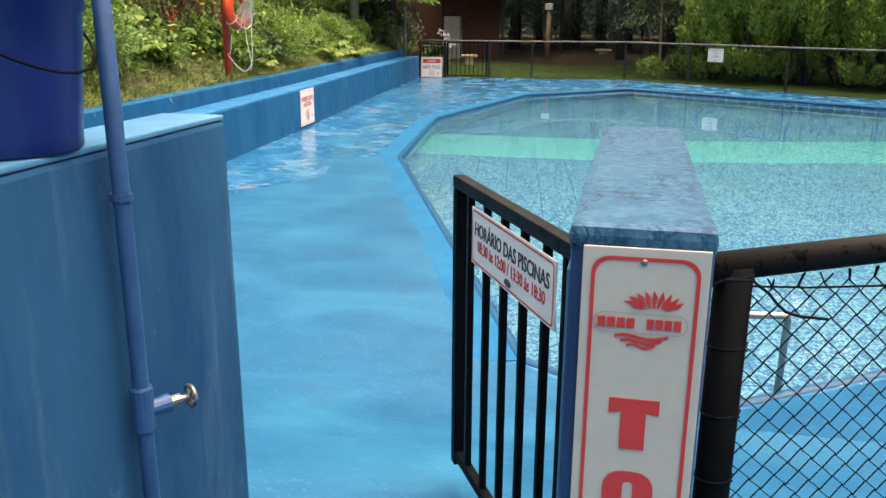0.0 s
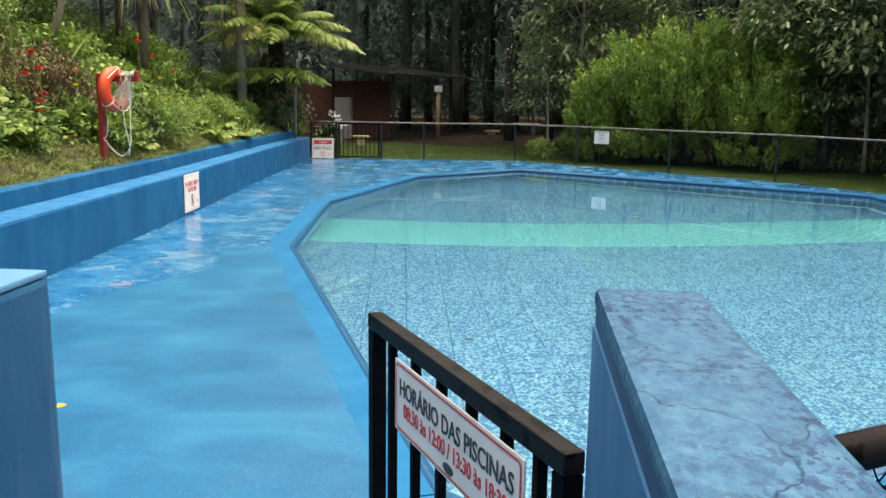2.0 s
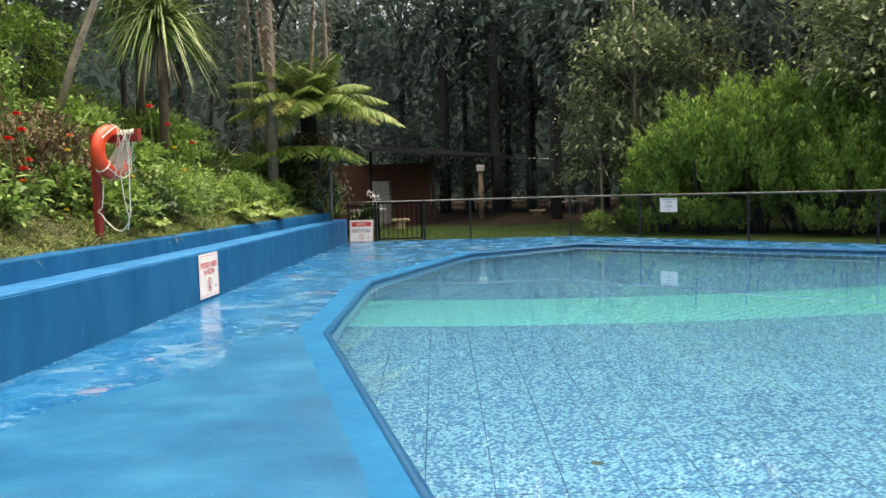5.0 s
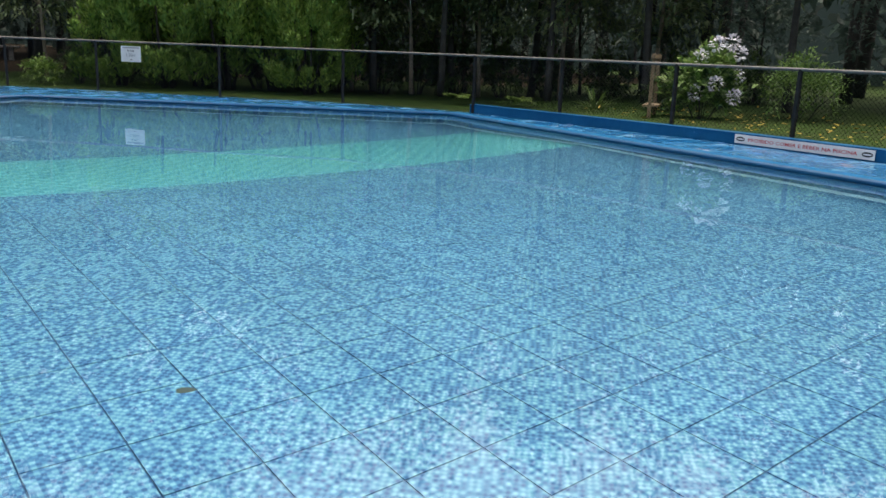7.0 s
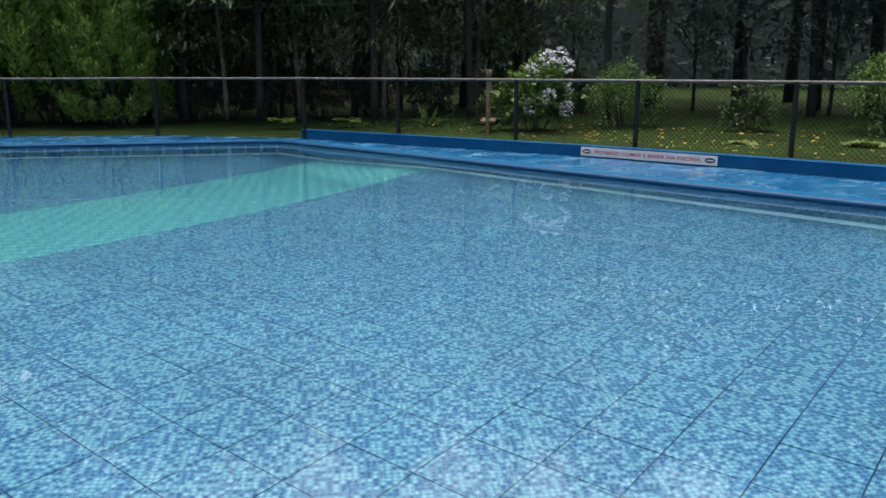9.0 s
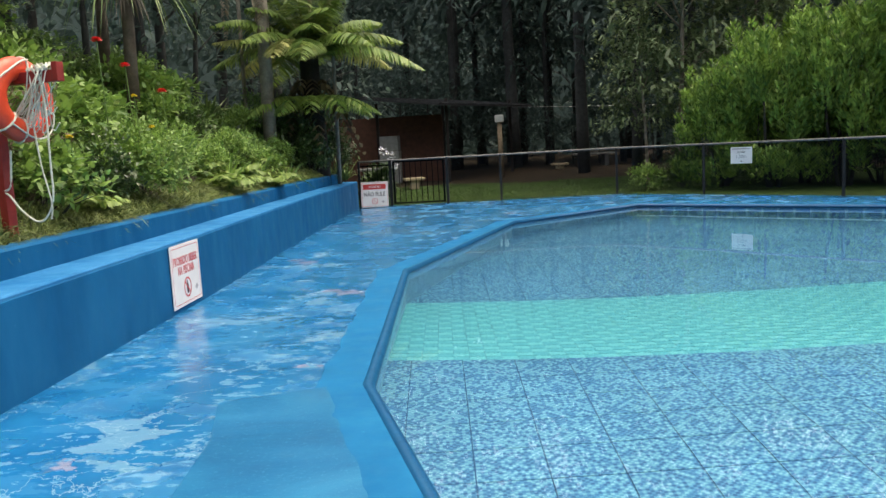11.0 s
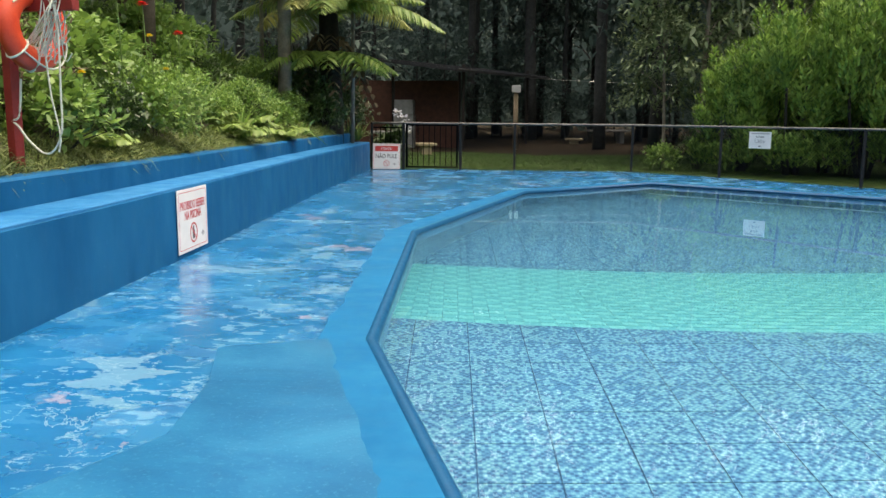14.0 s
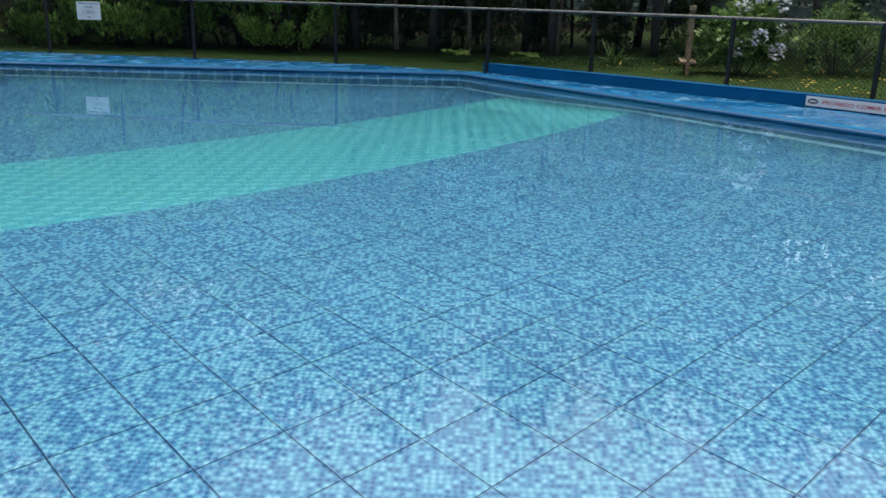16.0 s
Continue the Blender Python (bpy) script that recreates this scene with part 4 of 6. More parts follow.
bucket = thing("bucket", "dark blue plastic bucket standing on the wall top", "bucket", (-0.275, 0.25, 1.734))
bm = lathe([(0.132, 0.0), (0.137, 0.006), (0.138, 0.03), (0.150, 0.16), (0.157, 0.235), (0.162, 0.24), (0.163, 0.262), (0.166, 0.266), (0.167, 0.285), (0.163, 0.288), (0.158, 0.285), (0.148, 0.16), (0.13, 0.012), (0.02, 0.012)])
part("body", bm, BUCKET_BLUE, bucket, smooth=True)
for k in (-1, 1):
    part("lug", box(bmesh.new(), (0.03, 0.012, 0.03), (0, k * 0.169, 0.262), bevel=0.003), BUCKET_BLUE, bucket)
part("handle", tube(bmesh.new(), [(0.172 * math.sin(q) * 0.98, 0.174 * math.cos(q), 0.262 - 0.125 * math.sin(q)) for q in [k * math.pi / 14 for k in range(15)]], 0.0028, 6), BLACK, bucket, "thin wire bucket handle")


# ---- far fence ----
fence = thing("chain_fence", "black metal pool fence with chain-link mesh and grey top rail", "fence")


def post_base(x):
    return 0.12 if x > 9.9 else -0.02


for i, (x, y) in enumerate(FENCE_POSTS):
    size = 0.075 if i in (1, 2) else 0.058
    part("post", box(bmesh.new(), (size, size, 1.245 - post_base(x)), (x, y, (1.245 + post_base(x)) / 2), bevel=0.004), FENCE_GREY, fence)
part("top_rail", tube(bmesh.new(), [(x, y, 1.238) for x, y in FENCE_POSTS], 0.027, 10), RAIL_GREY, fence, "weathered grey top rail", smooth=True)
bm = bmesh.new()
for (x0, y0), (x1, y1) in zip(FENCE_POSTS[2:], FENCE_POSTS[3:]):
    ln = math.hypot(x1 - x0, y1 - y0)
    lo, hi = max(post_base(x0), post_base(x1)) + 0.03, 1.22
    step = 0.075
    count = int((ln + hi - lo) / step)
    for k in range(count):
        for way in (1, -1):
            s0 = k * step - (hi - lo)
            ends = []
            for s, z in ((s0, lo), (s0 + (hi - lo), hi)):
                ends.append([s, z])
            (sa, za), (sb, zb) = ends
            if sa < 0:
                za += -sa
                sa = 0
            if sb > ln:
                zb -= sb - ln
                sb = ln
            if zb - za < 0.05:
                continue
            if way < 0:
                sa, sb = ln - sa, ln - sb
            pa = (x0 + (x1 - x0) * sa / ln, y0 + (y1 - y0) * sa / ln, za)
            pb = (x0 + (x1 - x0) * sb / ln, y0 + (y1 - y0) * sb / ln, zb)
            tube(bm, [pa, pb], 0.0022, 3, caps=False)
tagged(part("wire_mesh", bm, WIRE, fence), kind="stuff")

gx0, gx1, gy = -5.04, -3.61, 27.5
far_gate = thing("far_gate", "closed black metal bar gate in the far fence", "gate")
for z in (0.07, 1.19):
    part("cross_bar", box(bmesh.new(), (gx1 - gx0, 0.04, 0.04), ((gx0 + gx1) / 2, gy, z), bevel=0.004), BLACK, far_gate)
for x in (gx0 + 0.03, gx1 - 0.03):
    part("stile", box(bmesh.new(), (0.05, 0.045, 1.10), (x, gy, 0.63), bevel=0.004), BLACK, far_gate)
for k in range(8):
    x = gx0 + 0.03 + (gx1 - gx0 - 0.06) * (k + 1) / 9
    part("bar", box(bmesh.new(), (0.02, 0.02, 1.08), (x, gy, 0.63)), BLACK, far_gate)
side = thing("fence_panel", "short black metal bar panel beside the far gate", "fence")
part("cross_bar", box(bmesh.new(), (0.8, 0.035, 0.035), (-5.52, 27.46, 1.12)), BLACK, side)
for k in range(6):
    part("bar", box(bmesh.new(), (0.018, 0.018, 1.1), (-5.85 + k * 0.13, 27.46, 0.56)), BLACK, side)

# ---- lifebuoy ----
out = Vector((0.985, -0.16, 0.03)).normalized()
swing = math.degrees(math.atan2(out.y, out.x))
stand = thing("buoy_post", "dark red wooden post with a cross arm on the bank", "post", (-5.40, 11.58, 1.0), swing)
part("upright", box(bmesh.new(), (0.075, 0.095, 1.34), (0, 0, 0.67), bevel=0.008), RED_POST, stand)
part("arm", box(bmesh.new(), (0.64, 0.07, 0.09), (0.32, 0, 1.27), bevel=0.006), RED_POST, stand)
part("arm_end", box(bmesh.new(), (0.05, 0.08, 0.15), (0.63, 0, 1.30), bevel=0.006), RED_POST, stand)
buoy = thing("lifebuoy", "orange lifebuoy ring hanging on the red post", "lifebuoy")
bc = Vector((-5.40, 11.58, 2.10)) + out * 0.24
u = out.cross(Vector((0, 0, 1))).normalized()
v = u.cross(out).normalized()
bm = bmesh.new()
NR, NS = 40, 14
grid = []
for i in range(NR):
    q = i * math.tau / NR
    rad = u * math.cos(q) + v * math.sin(q)
    grid.append([bm.verts.new(bc + rad * (0.245 + 0.095 * math.cos(p)) + out * (0.075 * math.sin(p))) for p in [k * math.tau / NS for k in range(NS)]])
for i in range(NR):
    for k in range(NS):
        bm.faces.new((grid[i][k], grid[(i + 1) % NR][k], grid[(i + 1) % NR][(k + 1) % NS], grid[i][(k + 1) % NS]))
bmesh.ops.recalc_face_normals(bm, faces=bm.faces)
part("ring", bm, ORANGE, buoy, smooth=True)
def flowing(points, k=6):
    """A smooth line through points."""
    pts = [Vector(p) for p in points]
    line = []
    for i in range(len(pts) - 1):
        a, b, c, d = pts[max(0, i - 1)], pts[i], pts[i + 1], pts[min(len(pts) - 1, i + 2)]
        for j in range(k):
            f = j / k
            line.append(0.5 * (2 * b + (c - a) * f + (2 * a - 5 * b + 4 * c - d) * f * f + (3 * b - a - 3 * c + d) * f ** 3))
    return line + [pts[-1]]


def round_ring(q):
    rad = u * math.cos(q) + v * math.sin(q)
    return [bc + rad * (0.245 + 0.102 * math.cos(p)) + out * (0.082 * math.sin(p)) for p in [k * math.tau / 12 for k in range(12)]]


for q in (1.75, 3.55, 4.9, 5.5):
    part("band", tube(bmesh.new(), round_ring(q), 0.009, 6, close=True), ROPE, buoy)
for q0, q1 in ((1.75, 0.55), (3.55, 5.5)):
    pts = [bc + (u * math.cos(q) + v * math.sin(q)) * (0.30 + 0.035 * math.cos(3 * q)) + out * 0.078 for q in [q0 + (q1 - q0) * k / 8 for k in range(9)]]
    part("grab_line", tube(bmesh.new(), flowing(pts, 3), 0.0075, 6), ROPE, buoy)
rope = thing("rope_coil", "bundle of pale rope draped over the post arm", "rope")
top = Vector((-5.40, 11.58, 2.33)) + out * 0.47
for k in range(30):
    r = random.Random(k)
    a = top + out * r.uniform(-0.13, 0.10) + u * r.uniform(-0.05, 0.05)
    low = top + out * r.uniform(-0.36, 0.02) + u * r.uniform(-0.10, 0.10) + Vector((0, 0, r.uniform(-0.50, -0.26)))
    mid = a.lerp(low, 0.45) + u * r.uniform(-0.03, 0.06) + out * 0.04
    part("strand", tube(bmesh.new(), flowing([a, mid, low, low + out * 0.07 + Vector((0, 0, 0.05))], 4), 0.0052, 5), ROPE, rope)
part("wrap", tube(bmesh.new(), [top + out * (0.10 * math.sin(k * 0.9)) + u * (0.045 * math.cos(k * 2.1)) + Vector((0, 0, -0.02 + 0.06 * math.sin(k * 2.1))) for k in range(26)], 0.008, 5), ROPE, rope)
q = top + u * 0.04
tail = [q, q + out * 0.04 + Vector((0, 0, -0.3)), q + out * 0.03 + Vector((0, 0, -0.75)), q + out * 0.02 + Vector((0, 0, -1.02)), q - out * 0.06 + Vector((0, 0, -1.17)), q - out * 0.16 + Vector((0, 0, -1.2)), q - out * 0.3 + Vector((0, 0, -1.1)), q - out * 0.4 + Vector((0, 0, -0.98)), q - out * 0.46 + Vector((0, 0, -0.94)), q - out * 0.38 + Vector((0, 0, -0.9)), q - out * 0.34 + Vector((0, 0, -0.62))]
part("tail", tube(bmesh.new(), flowing(tail), 0.008, 6), ROPE, rope)
part("tail", tube(bmesh.new(), flowing([q - out * 0.09 + Vector((0, 0, -0.42)), q - out * 0.06 + Vector((0, 0, -0.75)), q + out * 0.0 + Vector((0, 0, -1.05)), q - out * 0.02 + Vector((0, 0, -1.19))]), 0.007, 6), ROPE, rope)

# ---- beyond the far fence ----
def stool(x, y, turn, size=1.0):
    ob = thing("garden_stool", "yellowed concrete garden stool on the lawn", "stool", (x, y, 0.0), turn, "stools on the lawn")
    part("leg", box(bmesh.new(), (0.3 * size, 0.26 * size, 0.34), (0, 0, 0.15), bevel=0.02), CONCRETE, ob)
    part("top", box(bmesh.new(), (0.62 * size, 0.42 * size, 0.11), (0, 0, 0.375), bevel=0.03), CONCRETE, ob)
    return ob


stool(-5.75, 35.9, 20, 1.2)
stool(-0.05, 45.2, -10, 1.3)
table = thing("garden_table", "dark grey concrete garden table on the lawn", "table", (1.6, 46.0, 0.0), 15)
part("top", box(bmesh.new(), (1.9, 0.9, 0.09), (0, 0, 0.78), bevel=0.02), CONCRETE_GREY, table)
for k in (-0.6, 0.6):
    part("leg", box(bmesh.new(), (0.22, 0.5, 0.76), (k, 0, 0.37), bevel=0.02), CONCRETE_GREY, table)
table2 = thing("garden_table", "dark grey concrete garden table near the shelter", "table", (-7.2, 36.5, 0.0), 5)
part("top", box(bmesh.new(), (1.5, 0.8, 0.09), (0, 0, 0.8), bevel=0.02), CONCRETE_GREY, table2)
part("leg", box(bmesh.new(), (0.3, 0.4, 0.78), (0, 0, 0.38), bevel=0.02), CONCRETE_GREY, table2)

pole = thing("lamp_post", "weathered wooden post with a pale box lamp on top", "lamp post", (-2.62, 40.0, 0.05))
part("post", tube(bmesh.new(), [(0, 0, -0.2), (0, 0, 2.4)], 0.11, 10, radii=[0.115, 0.1]), WOOD, pole, smooth=True)
part("lamp_box", box(bmesh.new(), (0.36, 0.34, 0.3), (0, 0, 2.5), bevel=0.03), LAMP_GREY, pole, "pale grey box lamp")

shelter = thing("picnic_shelter", "dark open shelter with a sloping sheet roof and brown brick wall", "shelter")
roof = bmesh.new()
box(roof, (4.1, 8.2, 0.10), m=Matrix.Translation((-4.9, 42.4, 3.45)) @ Matrix.Rotation(radians(-26), 4, 'Z') @ Matrix.Rotation(radians(7), 4, 'Y'))
part("roof", roof, ROOF, shelter)
for k in range(10):
    part("roof_rib", box(bmesh.new(), (4.1, 0.05, 0.05), m=Matrix.Translation((-4.9, 42.4, 3.52)) @ Matrix.Rotation(radians(-26), 4, 'Z') @ Matrix.Rotation(radians(7), 4, 'Y') @ Matrix.Translation((0, -3.9 + k * 0.866, 0))), ROOF, shelter)
for x, y in ((-4.75, 39.4), (-2.3, 44.4), (-7.9, 40.6), (-5.6, 45.6)):
    part("column", box(bmesh.new(), (0.12, 0.12, 3.6), (x, y, 1.7), bevel=0.01), DARK_WOOD, shelter)
wall = part("brick_wall", box(bmesh.new(), (5.6, 0.18, 2.9), (-7.9, 40.8, 1.45)), BRICK, shelter)
oven = thing("brick_oven", "pale stacked block oven by the brick wall", "oven", (-7.35, 40.3, 0.0))
part("base", box(bmesh.new(), (0.85, 0.6, 1.45), (0, 0, 0.72), bevel=0.02), CONCRETE_GREY, oven)
part("top", box(bmesh.new(), (0.8, 0.55, 0.62), (0, 0, 1.77), bevel=0.02), CONCRETE_GREY, oven)

cable = thing("overhead_cable", "thin dark cable strung across the clearing", "cable")
pts = [(-2.2 + k * 1.4, 44.9 - k * 0.1, 3.2 - 0.085 * k + 0.004 * k * k) for k in range(9)]
part("wire", tube(bmesh.new(), pts, 0.011, 5), STEEL, cable)
line2 = thing("overhead_cable", "thin dark cable above the lawn", "cable")
part("wire", tube(bmesh.new(), [(5.0, 30.0, 3.1), (9.0, 26.0, 2.9), (13.0, 22.0, 3.05), (17.0, 18.0, 3.35), (21.0, 14.0, 3.8)], 0.012, 5), STEEL, line2)

frame_ = thing("wooden_frame", "weathered wooden post frame on the side lawn", "frame", (12.1, 15.9, 0.12), 40)
for k in (-0.55, 0.55):
    part("post", box(bmesh.new(), (0.07, 0.07, 1.3), (k, 0, 0.65), bevel=0.005), WOOD, frame_)
part("beam", box(bmesh.new(), (1.5, 0.07, 0.07), (0, 0, 1.24), bevel=0.005), WOOD, frame_)
part("shelf", box(bmesh.new(), (1.1, 0.3, 0.04), (0, 0, 0.28), bevel=0.005), WOOD, frame_)

# ---- plants ----
def rng(seed):
    return np.random.default_rng(seed)


def strips(name, base, direction, length, width, droop, material, parent=None, seg=3, seed=1, fold=0.0):
    """Many tapering leaves: arrays of base points, directions, lengths, widths and droops."""
    n = len(base)
    direction = direction / np.linalg.norm(direction, axis=1, keepdims=True)
    r = rng(seed)
    side = np.cross(direction, np.tile((0.0, 0.0, 1.0), (n, 1)) + r.normal(0, 0.25, (n, 3)))
    side /= np.maximum(np.linalg.norm(side, axis=1, keepdims=True), 1e-6)
    prof = {1: (1.0, 0.0), 2: (0.7, 1.0, 0.0), 3: (0.6, 1.0, 0.75, 0.0), 4: (0.6, 1.0, 0.9, 0.6, 0.0), 5: (0.6, 1.0, 1.0, 0.85, 0.55, 0.0)}[seg]
    rows = []
    for k in range(seg + 1):
        f = k / seg
        c = base + direction * (length * f)[:, None]
        c[:, 2] -= droop * f * f * length
        if k == seg:
            rows.append(c[:, None, :])
        else:
            w = (width * prof[k] / 2)[:, None]
            rows.append(np.stack((c - side * w, c + side * w), 1))
    verts = np.concatenate(rows, 1)
    per = verts.shape[1]
    faces = []
    for k in range(seg - 1):
        faces.append((2 * k, 2 * k + 1, 2 * k + 3, 2 * k + 2))
    tri = (2 * (seg - 1), 2 * (seg - 1) + 1, 2 * seg)
    off = (np.arange(n) * per)[:, None]
    quads = np.concatenate([off + np.array(f)[None] for f in faces]) if faces else np.zeros((0, 4), int)
    tris = off + np.array(tri)[None]
    me = bpy.data.meshes.new(name)
    loops = np.concatenate((quads.ravel(), tris.ravel()))
    me.vertices.add(n * per)
    me.vertices.foreach_set("co", verts.reshape(-1))
    me.loops.add(len(loops))
    me.loops.foreach_set("vertex_index", loops.astype(np.int32))
    me.polygons.add(len(quads) + len(tris))
    starts = np.concatenate((np.arange(len(quads)) * 4, len(quads) * 4 + np.arange(len(tris)) * 3))
    me.polygons.foreach_set("loop_start", starts.astype(np.int32))
    me.update(calc_edges=True)
    me.validate()
    me.materials.append(material)
    ob = new(name, me)
    if parent is not None:
        ob.parent = parent
    return ob


def cloud(seed, clumps, per, spread, shape, hollow=0.55, up=0.35):
    """Leaf bases and directions: clumps of leaves on the outer part of a lumpy ellipsoid."""
    r = rng(seed)
    d = r.normal(0, 1, (clumps, 3))
    d /= np.linalg.norm(d, axis=1, keepdims=True)
    d[:, 2] = np.where(d[:, 2] < -0.45, -d[:, 2], d[:, 2])
    rad = hollow + (1 - hollow) * r.random(clumps) ** 0.6
    lump = 1 + 0.25 * np.sin(3.1 * d[:, 0] + seed) * np.cos(2.7 * d[:, 1] - seed) + 0.12 * np.sin(7 * d[:, 2])
    centre = d * (rad * lump)[:, None] * np.array(shape)
    pos = np.repeat(centre, per, 0) + r.normal(0, spread, (clumps * per, 3)) * np.array((1, 1, 0.7))
    way = np.repeat(d, per, 0) * 0.7 + r.normal(0, 0.6, (clumps * per, 3))
    way[:, 2] += up - 0.3
    return pos, way, centre


def trunk_tube(pts, r0, r1, sides=9):
    n = len(pts)
    return tube(bmesh.new(), pts, r0, sides, radii=[r0 + (r1 - r0) * k / (n - 1) for k in range(n)])


def tree(name, seed, height, crown, leaf, material, bark, label, clumps=70, per=26, bare=0.35, thick=0.16, lean=0.0):
    """Trunk with limbs and a clumped crown; stands at the origin."""
    ob = thing(name, label, "tree")
    r = random.Random(seed)
    pts = [Vector((lean * f * height + 0.12 * math.sin(3 * f + seed), 0.15 * math.sin(2.3 * f + seed * 2), height * f)) for f in [k / 8 for k in range(9)]]
    part("trunk", trunk_tube(pts, thick, thick * 0.3), bark, ob, smooth=True)
    c0 = Vector((lean * height * 0.8, 0, height * (bare + (1 - bare) * 0.5)))
    shape = (crown, crown, height * (1 - bare) * 0.55)
    pos, way, centre = cloud(seed, clumps, per, 0.16 * crown, shape)
    for k in range(7):
        c = Vector(centre[r.randrange(len(centre))]) + c0
        f = min(0.95, max(bare * 0.8, c.z / height * 0.75))
        s = pts[0].lerp(pts[-1], f)
        part("limb", trunk_tube([s, s.lerp(c, 0.5) + Vector((0, 0, 0.1 * crown)), c], thick * 0.35, thick * 0.08, 6), bark, ob, smooth=True)
    rr = rng(seed + 5)
    n = len(pos)
    strips("crown", pos + np.array(c0), way, leaf * rr.uniform(0.6, 1.3, n), leaf * rr.uniform(0.3, 0.5, n), rr.uniform(0.1, 0.5, n), material, ob, 2, seed)
    return ob


def bush(name, seed, shape, leaf, material, label, clumps=40, per=22, slim=0.42, droop=0.3, category="shrub"):
    ob = thing(name, label, category)
    pos, way, centre = cloud(seed, clumps, per, 0.14 * shape[0], shape, 0.45, 0.6)
    pos[:, 2] += shape[2] * 0.75
    pos[:, 2] = np.maximum(pos[:, 2], 0.02)
    rr = rng(seed + 9)
    n = len(pos)
    strips("foliage", pos, way, leaf * rr.uniform(0.6, 1.3, n), leaf * slim * rr.uniform(0.7, 1.2, n), droop * rr.uniform(0.3, 1.2, n), material, ob, 2, seed)
    bm = bmesh.new()
    r = random.Random(seed)
    for k in range(9):
        c = Vector(centre[r.randrange(len(centre))]) + Vector((0, 0, shape[2] * 0.7))
        tube(bm, [(c.x * 0.1, c.y * 0.1, -0.15), (c.x * 0.5, c.y * 0.5, c.z * 0.5), tuple(c)], 0.012, 4, radii=[0.016, 0.011, 0.004])
    part("branching", bm, BARK, ob)
    return ob


def rosette(name, seed, n, length, width, droop, material, label, rise=0.9, category="plant", seg=4):
    ob = thing(name, label, category)
    r = rng(seed)
    a = r.uniform(0, math.tau, n)
    tilt = r.uniform(0.15, 1.25, n) * rise
    way = np.stack((np.cos(a) * np.sin(tilt), np.sin(a) * np.sin(tilt), np.cos(tilt)), 1)
    base = np.stack((np.cos(a) * 0.05, np.sin(a) * 0.05, np.zeros(n)), 1)
    strips("leaf_tuft", base, way, length * r.uniform(0.6, 1.15, n), width * r.uniform(0.7, 1.2, n), droop * r.uniform(0.4, 1.3, n), material, ob, seg, seed)
    return ob


def frond(name, start, way, length, pinna, material, parent, droop=0.6, pairs=26, seed=0):
    """One fern frond: an arching rib with two rows of narrow leaflets."""
    way = Vector(way).normalized()
    pts = []
    for k in range(pairs + 1):
        f = k / pairs
        p = Vector(start) + way * length * f
        p.z -= droop * length * f * f
        pts.append(p)
    flat_side = way.cross(Vector((0, 0, 1))).normalized()
    base, dirs, lens = [], [], []
    for k in range(2, pairs):
        f = k / pairs
        t = (pts[k + 1] - pts[k - 1]).normalized()
        size = pinna * math.sin(math.pi * (0.12 + 0.88 * f)) ** 0.8
        for sgn in (-1, 1):
            base.append(pts[k])
            dirs.append(flat_side * sgn + t * 0.45 + Vector((0, 0, -0.12)))
            lens.append(size + 0.02)
    r = rng(seed)
    n = len(base)
    ob = strips(name, np.array([tuple(b) for b in base]), np.array([tuple(d) for d in dirs]) + r.normal(0, 0.06, (n, 3)), np.array(lens), np.full(n, length / pairs * 1.05), np.full(n, 0.45), material, parent, 3, seed)
    return ob, pts


def tree_fern(x, y, z, seed):
    ob = thing("tree_fern", "tree fern with a dark fibrous trunk and arching fronds", "tree fern", (x, y, z))
    part("trunk", trunk_tube([(0, 0, -0.3), (0.05, 0, 0.5), (0.02, 0.03, 1.2), (0, 0, 2.65)], 0.30, 0.2, 12), FIBRE, ob, smooth=True)
    r = random.Random(seed)
    for k in range(36):
        a = k * 2.39996 + r.uniform(-0.2, 0.2)
        old = k % 6 == 3
        upk = 0.35 + 2.6 * (k / 36) ** 1.3 if not old else 0.45
        way = (math.cos(a), math.sin(a), upk)
        ln = r.uniform(2.3, 2.9) if k < 24 else r.uniform(2.0, 2.5)
        f, pts = frond("frond", (0, 0, 2.6), way, ln, 0.50, LEAF_FERN_OLD if old else LEAF_FERN, ob, 0.52 if k < 24 else 0.32, 70, seed + k)
        part("rib", tube(bmesh.new(), pts[::11], 0.012, 4, radii=[0.022, 0.018, 0.014, 0.011, 0.008, 0.005, 0.003]), LEAF_FERN_OLD, ob)
    for k in range(14):
        a = k * 0.45
        f, pts = frond("low_frond", (0, 0, 1.6), (math.cos(a), math.sin(a), 0.45), r.uniform(1.5, 1.9), 0.36, LEAF_FERN, ob, 0.6, 36, seed + 60 + k)
    for k in range(8):
        a = k * 0.8 + 0.3
        frond("dead_frond", (0.15 * math.cos(a), 0.15 * math.sin(a), 2.2), (math.cos(a), math.sin(a), -0.9), r.uniform(0.9, 1.5), 0.2, LEAF_DRY, ob, 0.8, 14, seed + 90 + k)
    frond("rusty_frond", (-0.72, -0.5, 2.35), (-0.12, -0.1, -1), 0.8, 0.24, LEAF_RUST, ob, 0.1, 22, seed + 120)
    return ob


